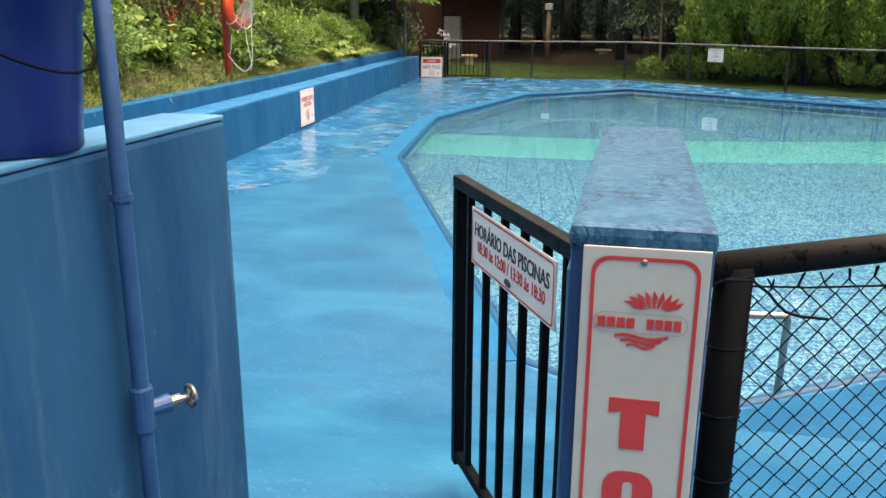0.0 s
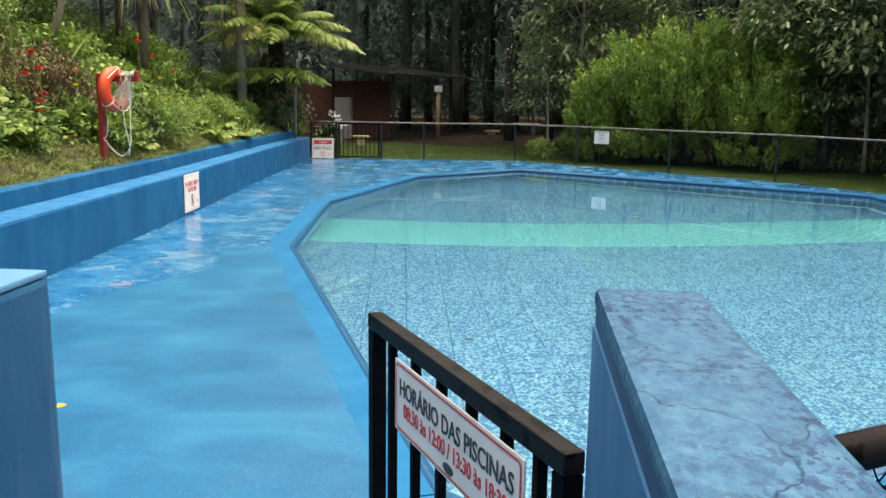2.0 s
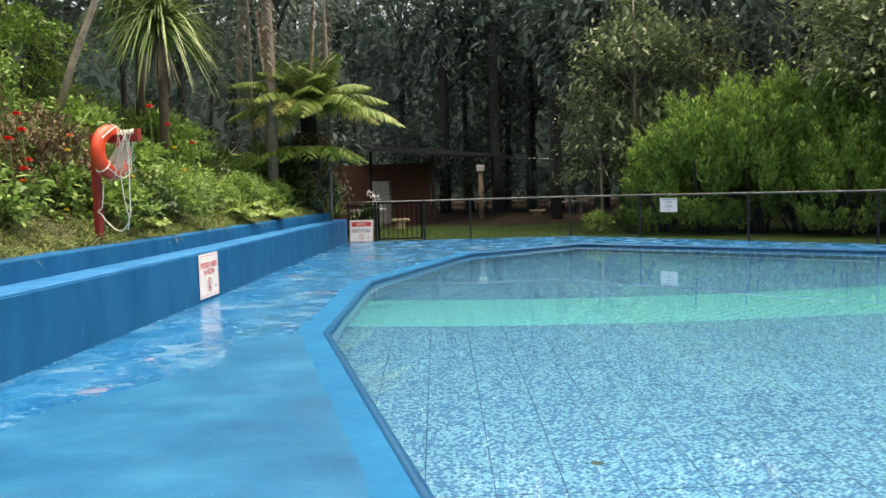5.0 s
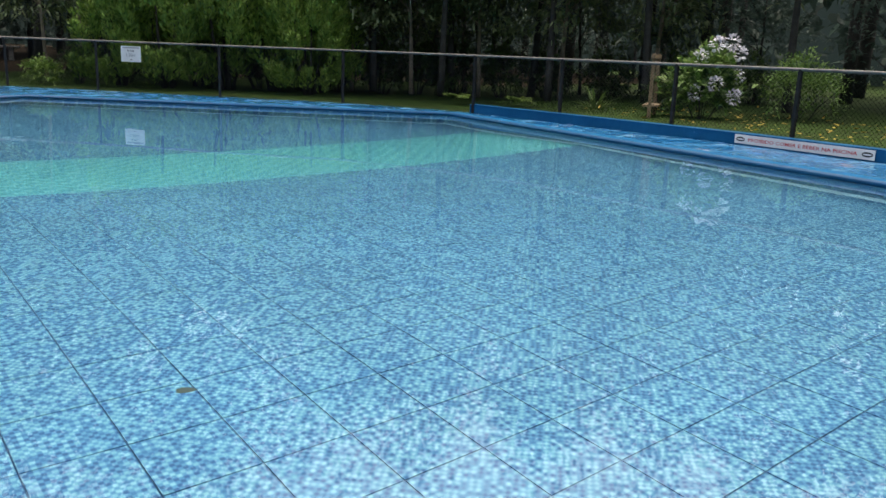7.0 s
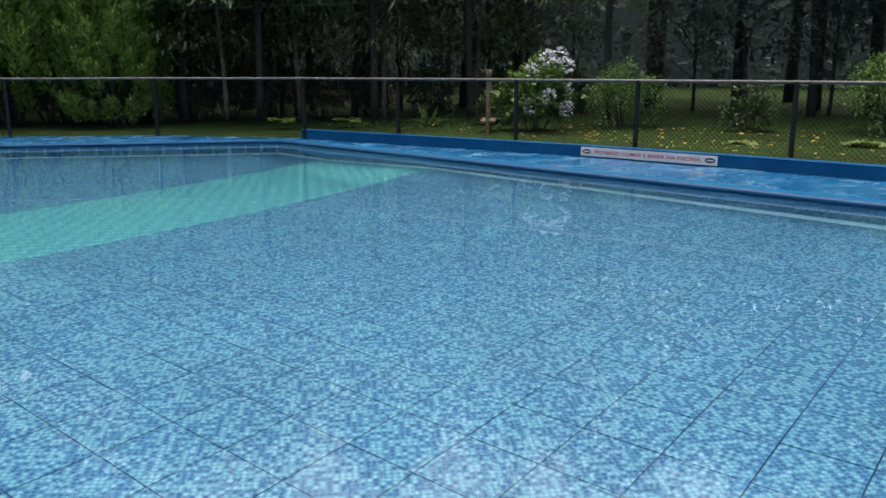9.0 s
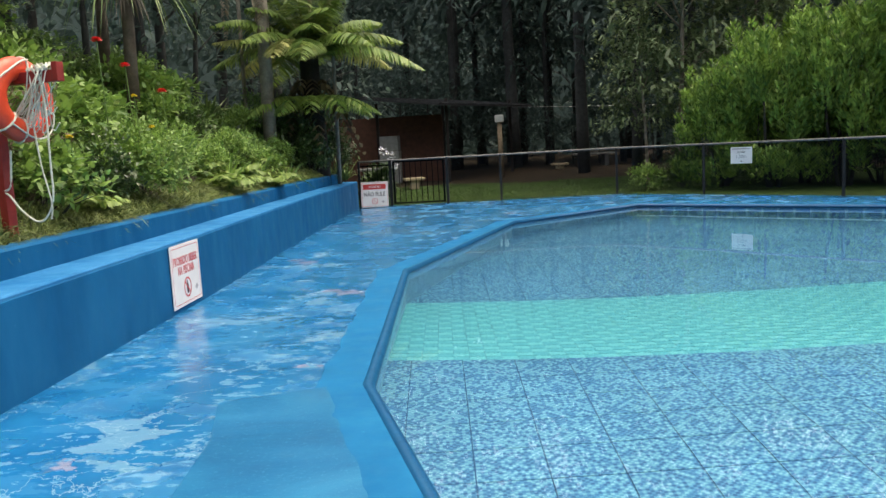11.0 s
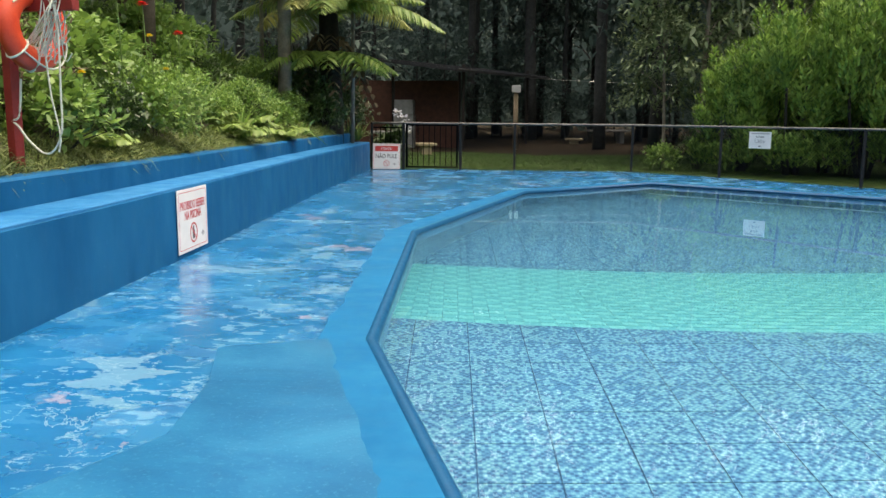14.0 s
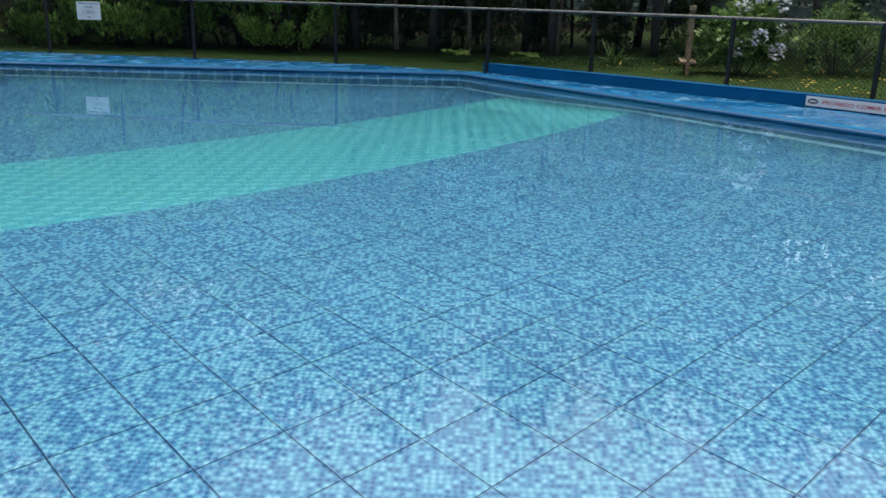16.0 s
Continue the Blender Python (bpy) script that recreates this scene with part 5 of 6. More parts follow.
def dahlia(x, y, z, material, size, label, ground):
    ob = thing("dahlia", label, "flower", (x, y, z))
    r = random.Random(int(x * 100 + y * 37))
    part("stem", tube(bmesh.new(), [(0.05, 0.02, ground - z), (0.03, 0, (ground - z) * 0.4), (0, 0, 0)], 0.008, 5), LEAF_STRAP, ob)
    n = 46
    k = np.arange(n)
    a = k * 2.39996
    tilt = 0.25 + 1.45 * (k / n)
    way = np.stack((np.cos(a) * np.sin(tilt), np.sin(a) * np.sin(tilt), np.cos(tilt)), 1)
    strips("bloom", np.zeros((n, 3)), way, size * (0.55 + 0.45 * k / n), np.full(n, size * 0.42), np.full(n, 0.1), material, ob, 2, 3)
    return ob


# edging grass that hangs over the retaining wall
r = rng(11)
n = 54000
yy = r.uniform(-1, 26.6, n)
dd = 0.0 + (0.46 + 0.3 * (yy < 12.5)) * r.random(n) ** 1.2
bx = np.array([bench_x(v) for v in yy]) - 0.6 - dd
tuft = 0.5 + 0.5 * np.sin(yy * 6.3 + 2 * np.sin(yy * 1.7) + dd * 4) * np.cos(dd * 8 + np.sin(yy * 2.3))
bz = np.array([bank_z(d, v) for d, v in zip(dd, yy)]) - 0.02
way = np.stack((r.normal(0.26, 0.3, n), r.normal(0, 0.45, n), r.uniform(0.5, 1.1, n)), 1)
strips("edging_grass", np.stack((bx, yy, bz), 1), way, r.uniform(0.20, 0.36, n) * (0.55 + 0.75 * tuft), np.full(n, 0.012), r.uniform(0.45, 1.0, n), LEAF_OLIVE, None, 3, 5)
tagged(bpy.data.objects["edging_grass"], "tufted olive-green edging grass hanging over the wall", "grass", kind="stuff")

# ground cover that fills the bank
n = 32000
yy = r.uniform(-4, 28.5, n)
dd = 0.55 + 8.5 * r.random(n) ** 1.3
bx = np.array([bench_x(v) for v in yy]) - 0.6 - dd
bz = np.array([bank_z(d, v) for d, v in zip(dd, yy)]) + r.uniform(0, 0.45, n)
way = np.stack((r.normal(0.3, 0.6, n), r.normal(-0.15, 0.6, n), r.uniform(0.1, 1.0, n)), 1)
strips("ground_cover", np.stack((bx, yy, bz), 1), way, r.uniform(0.10, 0.24, n), r.uniform(0.04, 0.09, n), r.uniform(0.2, 0.8, n), LEAF_MID, None, 2, 6)
tagged(bpy.data.objects["ground_cover"], "mixed leafy ground cover on the bank", "ground cover", kind="stuff")

kinds = [
    bush("shrub", 21, (0.75, 0.75, 0.75), 0.095, LEAF_LIGHT, "bushy light green shrub on the bank", 90, 28, 0.5),
    bush("shrub", 22, (0.9, 0.9, 0.9), 0.09, LEAF_MID, "dense mid-green shrub on the bank", 100, 29, 0.5),
    bush("shrub", 23, (0.62, 0.62, 0.68), 0.10, LEAF_DARK, "dark glossy-leaved shrub on the bank", 66, 26, 0.5),
    bush("shrub", 24, (0.8, 0.8, 0.6), 0.15, LEAF_LIGHT, "green shrub with large soft leaves", 50, 20, 0.6),
    rosette("strap_plant", 25, 46, 0.95, 0.055, 0.5, LEAF_STRAP, "clump of long green strap leaves", 0.75),
    rosette("strap_plant", 26, 40, 0.75, 0.04, 0.7, LEAF_LIGHT, "clump of arching light green blades", 0.9),
    bush("dry_shrub", 27, (0.7, 0.7, 0.6), 0.12, LEAF_DRY, "dry brown twiggy shrub on the bank", 40, 22, 0.25),
    bush("shrub", 28, (1.2, 1.2, 1.35), 0.13, LEAF_LIGHT, "tall leafy green shrub on the bank", 112, 26, 0.52),
]
fern_kind = thing("garden_fern", "bright green fern on the bank", "fern")
for k in range(11):
    a = k * 0.571 * 2
    frond("frond", (0, 0, 0.02), (math.cos(a), math.sin(a), 1.0 + 0.3 * (k % 3)), 0.62 + 0.06 * (k % 4), 0.14, LEAF_FERN, fern_kind, 0.55, 18, 300 + k)
kinds.append(fern_kind)
plan = random.Random(4)
used = [False] * len(kinds)


def set_plant(i, x, y, z, turn, size):
    ob = kinds[i]
    m = pose(x, y, z, 0, 0, turn)
    if not used[i]:
        used[i] = True
        ob.matrix_basis = m
        ob.scale = (size,) * 3
        return ob
    c = copy_thing(ob, m)
    c.scale = (size,) * 3
    return c


for row, (d0, d1, step) in enumerate(((0.5, 0.85, 0.55), (1.3, 2.1, 0.7), (2.7, 3.8, 0.85), (4.0, 5.5, 1.4), (5.8, 8.0, 2.2))):
    y = -2.5 + 0.3 * row
    while y < 27.5:
        d = plan.uniform(d0, d1)
        x = bench_x(y) - 0.6 - d
        near = row < 2
        if y < 7.5:
            pick = plan.choices((1, 0, 2, 3, 5, 8, 4, 7), (2, 2, 2.5, 3, 3, 4, 3, 2 if not near else 0))[0]
        elif y < 13:
            pick = plan.choices((1, 2, 3, 6, 4, 5, 8, 0, 7), (2, 3, 3, 0.5, 3, 2, 3, 2, 1 if not near else 0))[0]
        else:
            pick = plan.choices((0, 5, 8, 4, 3, 1, 2, 7), (5, 5, 5, 3, 2, 1, 0.5, 1 if not near else 0))[0]
        if row > 1 and pick in (0, 1) and plan.random() < 0.5:
            pick = plan.choice((8, 4, 3, 5, 2))
        if abs(y - 11.5) < 0.45 and d < 1.4 or 11.9 < y < 13.4 and 1.0 < d < 2.3:
            y += step * 0.5
            continue
        size = plan.uniform(0.7, 1.05) * (0.62 if row == 0 else 0.85 if row == 1 else 1.0 + 0.12 * row)
        set_plant(pick, x, y, bank_z(d, y) - 0.05, plan.uniform(0, 360), size)
        y += step * plan.uniform(0.75, 1.25)

for x, y, z in ((-6.2, 14.72, 3.02), (-6.2, 15.35, 2.78), (-6.2, 16.32, 2.52), (-6.2, 11.34, 2.4), (-6.2, 11.42, 2.04), (-6.2, 11.34, 1.93), (-6.6, 11.86, 2.66), (-6.6, 11.66, 2.33), (-6.6, 12.51, 2.31), (-6.6, 12.64, 1.91), (-6.6, 10.96, 3.26), (-6.6, 10.7, 3.57), (-6.6, 9.52, 3.62), (-6.6, 9.42, 3.52)):
    d = bench_x(y) - 0.6 - x
    dahlia(x, y, z, PETAL_RED, 0.085, "red dahlia flower on a tall stem", bank_z(d, y))
for x, y, z in ((-6.2, 11.31, 1.78), (-6.2, 12.38, 2.4), (-6.6, 11.32, 3.45)):
    dahlia(x, y, z, PETAL_ORANGE, 0.06, "small orange dahlia flower on the bank", bank_z(bench_x(y) - 0.6 - x, y))
for x, y, z in ((-5.9, 14.91, 2.36), (-5.9, 11.7, 1.41), (-5.9, 13.42, 1.86), (-5.9, 11.8, 2.17), (-5.95, 15.4, 2.0)):
    dahlia(x, y, z, PETAL_YELLOW, 0.055, "small yellow flower on the bank", bank_z(bench_x(y) - 0.6 - x, y))

big_fern = tree_fern(-6.55, 25.3, 0.95, 71)
big_fern.scale = (1.15, 1.15, 1.15)
for i, x, y, turn, sc in ((6, -6.55, 12.2, 10, 1.0), (6, -6.7, 12.9, 80, 1.1), (6, -7.0, 12.4, 150, 1.15), (6, -6.35, 12.75, 210, 0.8), (4, -6.2, 16.25, 30, 1.35), (4, -7.7, 14.3, 60, 1.7), (4, -8.2, 13.6, 140, 1.6), (3, -5.75, 12.6, 40, 0.65), (2, -5.85, 13.9, 10, 0.6), (0, -5.85, 14.8, 70, 0.7), (8, -5.7, 13.2, 10, 0.9), (8, -6.0, 17.6, 0, 1.3), (8, -6.3, 19.0, 50, 1.4), (8, -6.1, 20.2, 90, 1.2), (5, -6.2, 18.4, 10, 1.2), (5, -6.5, 20.6, 60, 1.3), (5, -6.3, 22.0, 60, 1.2)):
    set_plant(i, x, y, bank_z(bench_x(y) - 0.6 - x, y) - 0.05, turn, sc)

broad = rosette("broad_leaf_plant", 61, 16, 0.62, 0.17, 0.6, LEAF_LIGHT, "bright green broad-leaved plant above the wall", 0.95, seg=5)
broad.matrix_basis = pose(-5.45, 7.2, bank_z(0.55, 7.2), 0, 0, 15)
for y, d, turn, sc in ((7.9, 0.85, 80, 1.15), (6.5, 0.7, 200, 1.2), (8.7, 1.1, 140, 0.95), (9.4, 1.5, 20, 0.9), (10.4, 1.3, 300, 0.8), (6.0, 1.4, 250, 1.25), (8.9, 2.7, 10, 1.3)):
    q = copy_thing(broad, pose(bench_x(y) - 0.6 - d, y, bank_z(d, y), 0, 0, turn))
    q.scale = (sc,) * 3
for y, d, i, turn, sc in ((9.9, 0.75, 8, 30, 1.25), (10.25, 1.5, 8, 100, 1.3), (8.2, 1.6, 4, 60, 1.1), (7.3, 1.5, 4, 160, 1.25), (9.2, 0.8, 5, 220, 1.0), (14.0, 1.5, 4, 20, 1.0), (16.6, 0.9, 5, 40, 1.0), (15.6, 0.9, 8, 70, 1.0), (18.2, 0.8, 8, 10, 1.0), (19.5, 0.8, 5, 10, 1.1), (21.2, 0.8, 8, 10, 1.1), (22.6, 0.8, 5, 70, 1.1)):
    set_plant(i, bench_x(y) - 0.6 - d, y, bank_z(d, y) - 0.03, turn, sc)

for x, y, sc in ((-6.5, 24.6, 0.8), (-7.2, 25.0, 1.0), (-6.9, 26.2, 1.0), (-6.5, 26.9, 0.9)):
    q = copy_thing(kinds[2], pose(x, y, bank_z(max(0.1, bench_x(y) - 0.6 - x), y) - 0.1, 0, 0, 90 * sc))
    q.scale = (sc, sc, sc * 1.35)

# tall leafy shrubs that wall off the upper bank
for k in range(26):
    y = 3.2 + k * 0.62
    d = 3.4 + 2.6 * plan.random() + (0.8 if y > 12 else 0.0)
    if 12.5 < y < 17.5 and d < 5.0:
        d += 1.6
    set_plant(7, bench_x(y) - 0.6 - d, y, bank_z(d, y) - 0.1, plan.uniform(0, 360), plan.uniform(0.8, 1.15))
for k in range(13):
    y = 6.0 + k * 0.95
    d = 6.2 + 2.0 * plan.random()
    set_plant(7, bench_x(y) - 0.6 - d, y, bank_z(d, y) - 0.1, plan.uniform(0, 360), plan.uniform(1.0, 1.35))

# yucca trees
def yucca(x, y, z, height, seed, spread=1.55):
    ob = thing("yucca_tree", "yucca tree with a bare trunk and drooping strap leaves", "yucca", (x, y, z))
    part("trunk", trunk_tube([(0, 0, -0.4), (0.05, 0, height * 0.5), (0, 0.04, height)], 0.12, 0.09, 9), BARK_MID, ob, smooth=True)
    rr = rng(seed)
    n = 620
    a = rr.uniform(0, math.tau, n)
    t = rr.uniform(0.05, 1.6, n)
    way = np.stack((np.cos(a) * np.sin(t), np.sin(a) * np.sin(t), np.cos(t)), 1)
    strips("crown", np.tile((0, 0, height), (n, 1)) + way * 0.12 + np.stack((np.zeros(n), np.zeros(n), rr.uniform(-0.25, 0.3, n)), 1), way, spread * rr.uniform(0.75, 1.1, n), rr.uniform(0.032, 0.052, n), (0.25 + 0.75 * rr.random(n)) * (0.3 + np.sin(t)), LEAF_STRAP, ob, 5, seed)
    skirt = 60
    a = rr.uniform(0, math.tau, skirt)
    way = np.stack((np.cos(a) * 0.45, np.sin(a) * 0.45, -np.ones(skirt)), 1)
    strips("dead_skirt", np.tile((0, 0, height - 0.1), (skirt, 1)) + way * 0.1, way, rr.uniform(0.5, 1.0, skirt), rr.uniform(0.04, 0.06, skirt), np.full(skirt, 0.3), LEAF_DRY_PALE, ob, 4, seed + 3)
    return ob


yucca(-8.3, 19.65, 2.6, 2.75, 81)
yucca(-9.6, 21.2, 3.2, 3.4, 82)
yucca(-10.5, 12.4, 4.0, 1.2, 83)
tall = thing("leaning_trunk", "pale leaning bare tree trunk on the bank", "tree trunk", (-8.6, 16.0, 3.4))
part("trunk", trunk_tube([(0, 0, -0.4), (0.3, 0.1, 0.6), (0.75, 0.2, 1.7), (1.5, 0.3, 3.8)], 0.075, 0.05), BARK_PALE, tall, smooth=True)


def old_palm(x, y, z, seed, thick=0.2):
    ob = thing("palm", "tall palm trunk with hanging dry fronds", "palm", (x, y, z))
    part("trunk", trunk_tube([(0, 0, -0.5), (0.05, 0, 3), (0, 0.05, 6), (0, 0, 9)], thick, thick * 0.75, 10), BARK_PALE, ob, smooth=True)
    r = random.Random(seed)
    for k in range(3):
        a = r.uniform(0, 6.28)
        frond("dry_frond", (0.3 * math.cos(a), 0.3 * math.sin(a), r.uniform(5.2, 6.5)), (0.1 * math.cos(a), 0.1 * math.sin(a), -1), r.uniform(2.2, 3.0), 0.17, LEAF_DRY_PALE, ob, 0.1, 40, seed + k)
    for k in range(12):
        a = k * 0.52
        frond("frond", (0, 0, 9), (math.cos(a), math.sin(a), 0.7), 2.8, 0.5, LEAF_MID, ob, 0.6, 22, seed + 40 + k)
    return ob


old_palm(-7.35, 24.3, 1.6, 500, 0.16)
old_palm(-8.15, 25.0, 1.8, 520, 0.05)
old_palm(-6.1, 25.8, 1.2, 540, 0.05)

# conifers behind the fence
def conifer(seed, height, radius, label):
    """A mounded conifer of many upright flame-shaped plumes over a dark inside."""
    ob = thing("conifer", label, "conifer")
    rr = rng(seed)
    for k in range(4):
        a = k * 1.6 + seed
        part("stem", trunk_tube([(0.1 * math.cos(a), 0.1 * math.sin(a), -0.2), (0.3 * radius * math.cos(a), 0.3 * radius * math.sin(a), height * 0.35), (0.4 * radius * math.cos(a), 0.4 * radius * math.sin(a), height * 0.8)], 0.06, 0.02, 7), BARK, ob, smooth=True)
    plumes = 86
    h = 0.10 + 0.90 * rr.random(plumes) ** 0.75
    a = np.arange(plumes) * 2.39996
    rad = radius * np.sqrt(np.maximum(0.02, 1 - (h - 0.1) ** 2.4)) * rr.uniform(0.72, 1.05, plumes)
    foot = np.stack((np.cos(a) * rad, np.sin(a) * rad, height * h * 0.86 - 0.25), 1)
    tall = rr.uniform(0.7, 1.25, plumes) * (0.7 + 0.5 * h)
    per = 120
    n = plumes * per
    f = rr.random(n) ** 0.8
    b = rr.uniform(0, math.tau, n)
    fat = np.repeat(0.15 + 0.08 * rr.random(plumes), per) * np.sqrt(np.maximum(0.0, (1 - f) * (f + 0.25))) * 1.5 * rr.uniform(0.75, 1.05, n)
    axis = np.stack((np.cos(a) * 0.30, np.sin(a) * 0.30, np.ones(plumes)), 1)
    around = np.stack((np.cos(b), np.sin(b), np.zeros(n)), 1)
    pos = np.repeat(foot, per, 0) + np.repeat(axis * tall[:, None], per, 0) * f[:, None] + around * fat[:, None]
    way = np.repeat(axis, per, 0) * 0.9 + around * 0.8 + rr.normal(0, 0.28, (n, 3))
    strips("foliage", pos, way, rr.uniform(0.10, 0.19, n), rr.uniform(0.04, 0.07, n), np.full(n, -0.1), LEAF_CONIFER, ob, 2, seed)
    return ob


c1 = conifer(91, 4.3, 1.35, "bushy yellow-green conifer behind the fence")
c2 = conifer(92, 3.3, 1.25, "rounded yellow-green conifer behind the fence")
c1.matrix_basis = pose(6.6, 27.2, 0)
c2.matrix_basis = pose(3.95, 28.6, 0)
c2.scale = (0.85, 0.85, 0.85)
for ob, x, y, turn, sc in ((c2, 5.1, 28.0, 80, 1.08), (c1, 7.9, 27.0, 140, 1.05), (c1, 9.0, 26.2, 250, 0.92), (c1, 6.3, 29.3, 300, 1.02), (c2, 8.3, 25.3, 30, 0.8)):
    q = copy_thing(ob, pose(x, y, 0, 0, 0, turn))
    q.scale = (sc,) * 3

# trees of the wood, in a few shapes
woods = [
    tree("forest_tree", 101, 13.0, 2.9, 0.36, LEAF_FOREST_HAZE, BARK, "tall dark forest tree with a dense crown", 130, 13, 0.16, 0.2),
    tree("forest_tree", 102, 15.0, 3.2, 0.39, LEAF_FOREST_BLUE_HAZE, BARK, "tall forest tree with haze-blue tinted leaves", 130, 13, 0.22, 0.22, 0.03),
    tree("forest_tree", 103, 12.0, 2.6, 0.34, LEAF_FOREST_HAZE, BARK, "slender forest tree with a bare trunk", 95, 15, 0.42, 0.15, -0.04),
    tree("forest_tree", 104, 10.0, 2.7, 0.32, LEAF_FOREST_BLUE_HAZE, BARK, "dark glossy-leaved forest tree", 120, 16, 0.1, 0.17),
    tree("understorey_tree", 105, 5.0, 2.1, 0.26, LEAF_FOREST_HAZE, BARK, "low dark understorey tree", 80, 14, 0.05, 0.08),
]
sage = tree("sage_tree", 106, 8.2, 2.0, 0.27, LEAF_SAGE, BARK_PALE, "slender tree with pale sage-green hanging leaves", 110, 30, 0.12, 0.1)
sage.matrix_basis = pose(3.4, 32.0, 0)
q = copy_thing(sage, pose(2.2, 31.6, 0, 0, 0, 100))
q.scale = (0.62, 0.62, 0.62)
q = copy_thing(sage, pose(5.9, 32.5, 0, 0, 0, 200))
q.scale = (0.95, 0.95, 0.85)
for x, y, turn, sc in ((9.9, 26.0, 20, 0.62), (11.2, 24.9, 90, 0.7), (12.9, 23.7, 170, 0.66), (14.6, 21.9, 240, 0.72), (16.4, 20.2, 310, 0.68), (11.0, 27.2, 60, 0.8), (13.6, 25.8, 120, 0.85)):
    q = copy_thing(sage, pose(x, y, 0.05, 0, 0, turn))
    q.scale = (sc, sc, sc * 0.95)
olive = tree("garden_tree", 107, 6.5, 2.2, 0.22, LEAF_SAGE, BARK, "garden tree with grey-green leaves over the lawn", 110, 28, 0.28, 0.11)
olive.matrix_basis = pose(13.2, 20.8, 0.1)
for x, y, turn, sc in ((15.2, 19.2, 60, 1.05), (16.5, 16.0, 150, 0.95), (11.4, 23.4, 220, 0.95), (17.8, 22.2, 300, 1.2), (10.3, 25.2, 40, 1.05), (12.6, 24.6, 130, 1.1), (14.2, 23.0, 260, 1.05), (9.8, 27.4, 310, 1.2)):
    q = copy_thing(olive, pose(x, y, 0.1, 0, 0, turn))
    q.scale = (sc,) * 3

spots = random.Random(9)
first = [True] * len(woods)


def grow(i, x, y, z, sc):
    m = pose(x, y, z, 0, 0, spots.uniform(0, 360))
    if first[i]:
        first[i] = False
        woods[i].matrix_basis = m
        woods[i].scale = (sc,) * 3
    else:
        q = copy_thing(woods[i], m)
        q.scale = (sc,) * 3


for k in range(34):
    x = -16 + k * 1.45 + spots.uniform(-0.8, 0.8)
    for row, y0 in enumerate((50, 56)):
        i = spots.choice((0, 1, 2, 3, 4)) if row == 0 else spots.choice((0, 1, 3, 4))
        y = y0 + spots.uniform(-2, 2) - max(0, x - 4) * 0.62
        grow(i, x * (1 + 0.1 * row), y, 0.1, spots.uniform(0.85, 1.25))
for x, y, i, sc in ((2.5, 37, 3, 1.3), (6.5, 36, 0, 1.35), (9.5, 34, 3, 1.45), (12, 31, 1, 0.91), (14.5, 29, 0, 1.02), (17.5, 26, 3, 1.3), (20, 22, 1, 0.83), (22, 18, 0, 0.94),
                    (23, 13.5, 1, 0.78), (24, 9, 3, 1.6), (25, 4, 0, 1.4), (24, -2, 1, 1.1), (20, -8, 0, 1.1), (-11.5, 18.7, 4, 1.1), (-10.8, 22.5, 4, 1.1), (-12, 6, 4, 1.0),
                    (-21.5, 16, 0, 1.1), (-16.5, 21, 3, 1.3), (-15, 26.5, 0, 1.1), (-22, 11.5, 1, 1.0), (27, 16, 0, 1.06), (28, 11, 1, 1.5), (26, 20.5, 3, 1.43), (29, 6, 0, 1.6),
                    (24, 24.5, 1, 0.97), (20, 28.5, 0, 1.12), (16, 33, 1, 1.02), (-8.6, 31, 4, 1.1), (-10.2, 34.5, 1, 0.85), (-12.5, 38, 0, 1.0), (-12, 29, 0, 0.85), (-11.0, 26, 3, 0.85),
                    (-13.5, 23, 1, 0.9), (-19.5, 18.5, 0, 0.9), (-21, 14, 3, 0.95), (-20.5, 9, 0, 0.9), (-21, 4, 1, 1.0), (-15, -1, 3, 1.0), (-13, -6, 0, 1.0), (-8, -14, 1, 1.1),
                    (0, -17, 0, 1.2), (8, -16, 3, 1.2), (14, -13, 1, 1.1), (-12.5, 20.5, 4, 1.0), (-10.5, 28, 4, 1.2), (11, 29.5, 4, 1.0), (15, 26, 4, 0.9), (18.5, 20.5, 4, 0.9),
                    (-13, 36, 1, 1.0), (-17, 31, 0, 1.1), (-19, 24, 1, 1.1), (19.5, 14.0, 4, 0.8), (21.8, 11.6, 3, 1.0), (22.0, 8.4, 3, 1.05), (22.2, 5.0, 3, 1.0), (22.0, 1.6, 3, 1.0),
                    (20.8, 14.8, 3, 0.95), (21.6, -1.6, 3, 1.0), (1.0, 40.5, 1, 1.25), (-2.0, 48.0, 1, 1.5), (4.6, 38.8, 0, 1.5), (7.6, 38.2, 1, 1.25), (-5.5, 50.0, 0, 1.6), (20.5, 9.8, 4, 1.6),
                    (20.6, 6.8, 4, 1.5), (20.8, 3.4, 4, 1.6), (20.2, 12.8, 4, 1.5), (20.0, 0.5, 4, 1.5)):
    z = bank_z(bench_x(min(y, 26)) - 0.6 - x, y) - 0.2 if x < -7 and y < 31 else 0.1
    grow(i, x, y, z, sc)

for k in range(30):
    x = -13 + k * 1.25
    y = 47.5 - max(0, x - 3) * 0.75 + spots.uniform(-0.8, 0.8)
    if -9 < x < -1.0:
        y += 2.5
    grow(4, x, y, -0.3, spots.uniform(0.55, 0.85))
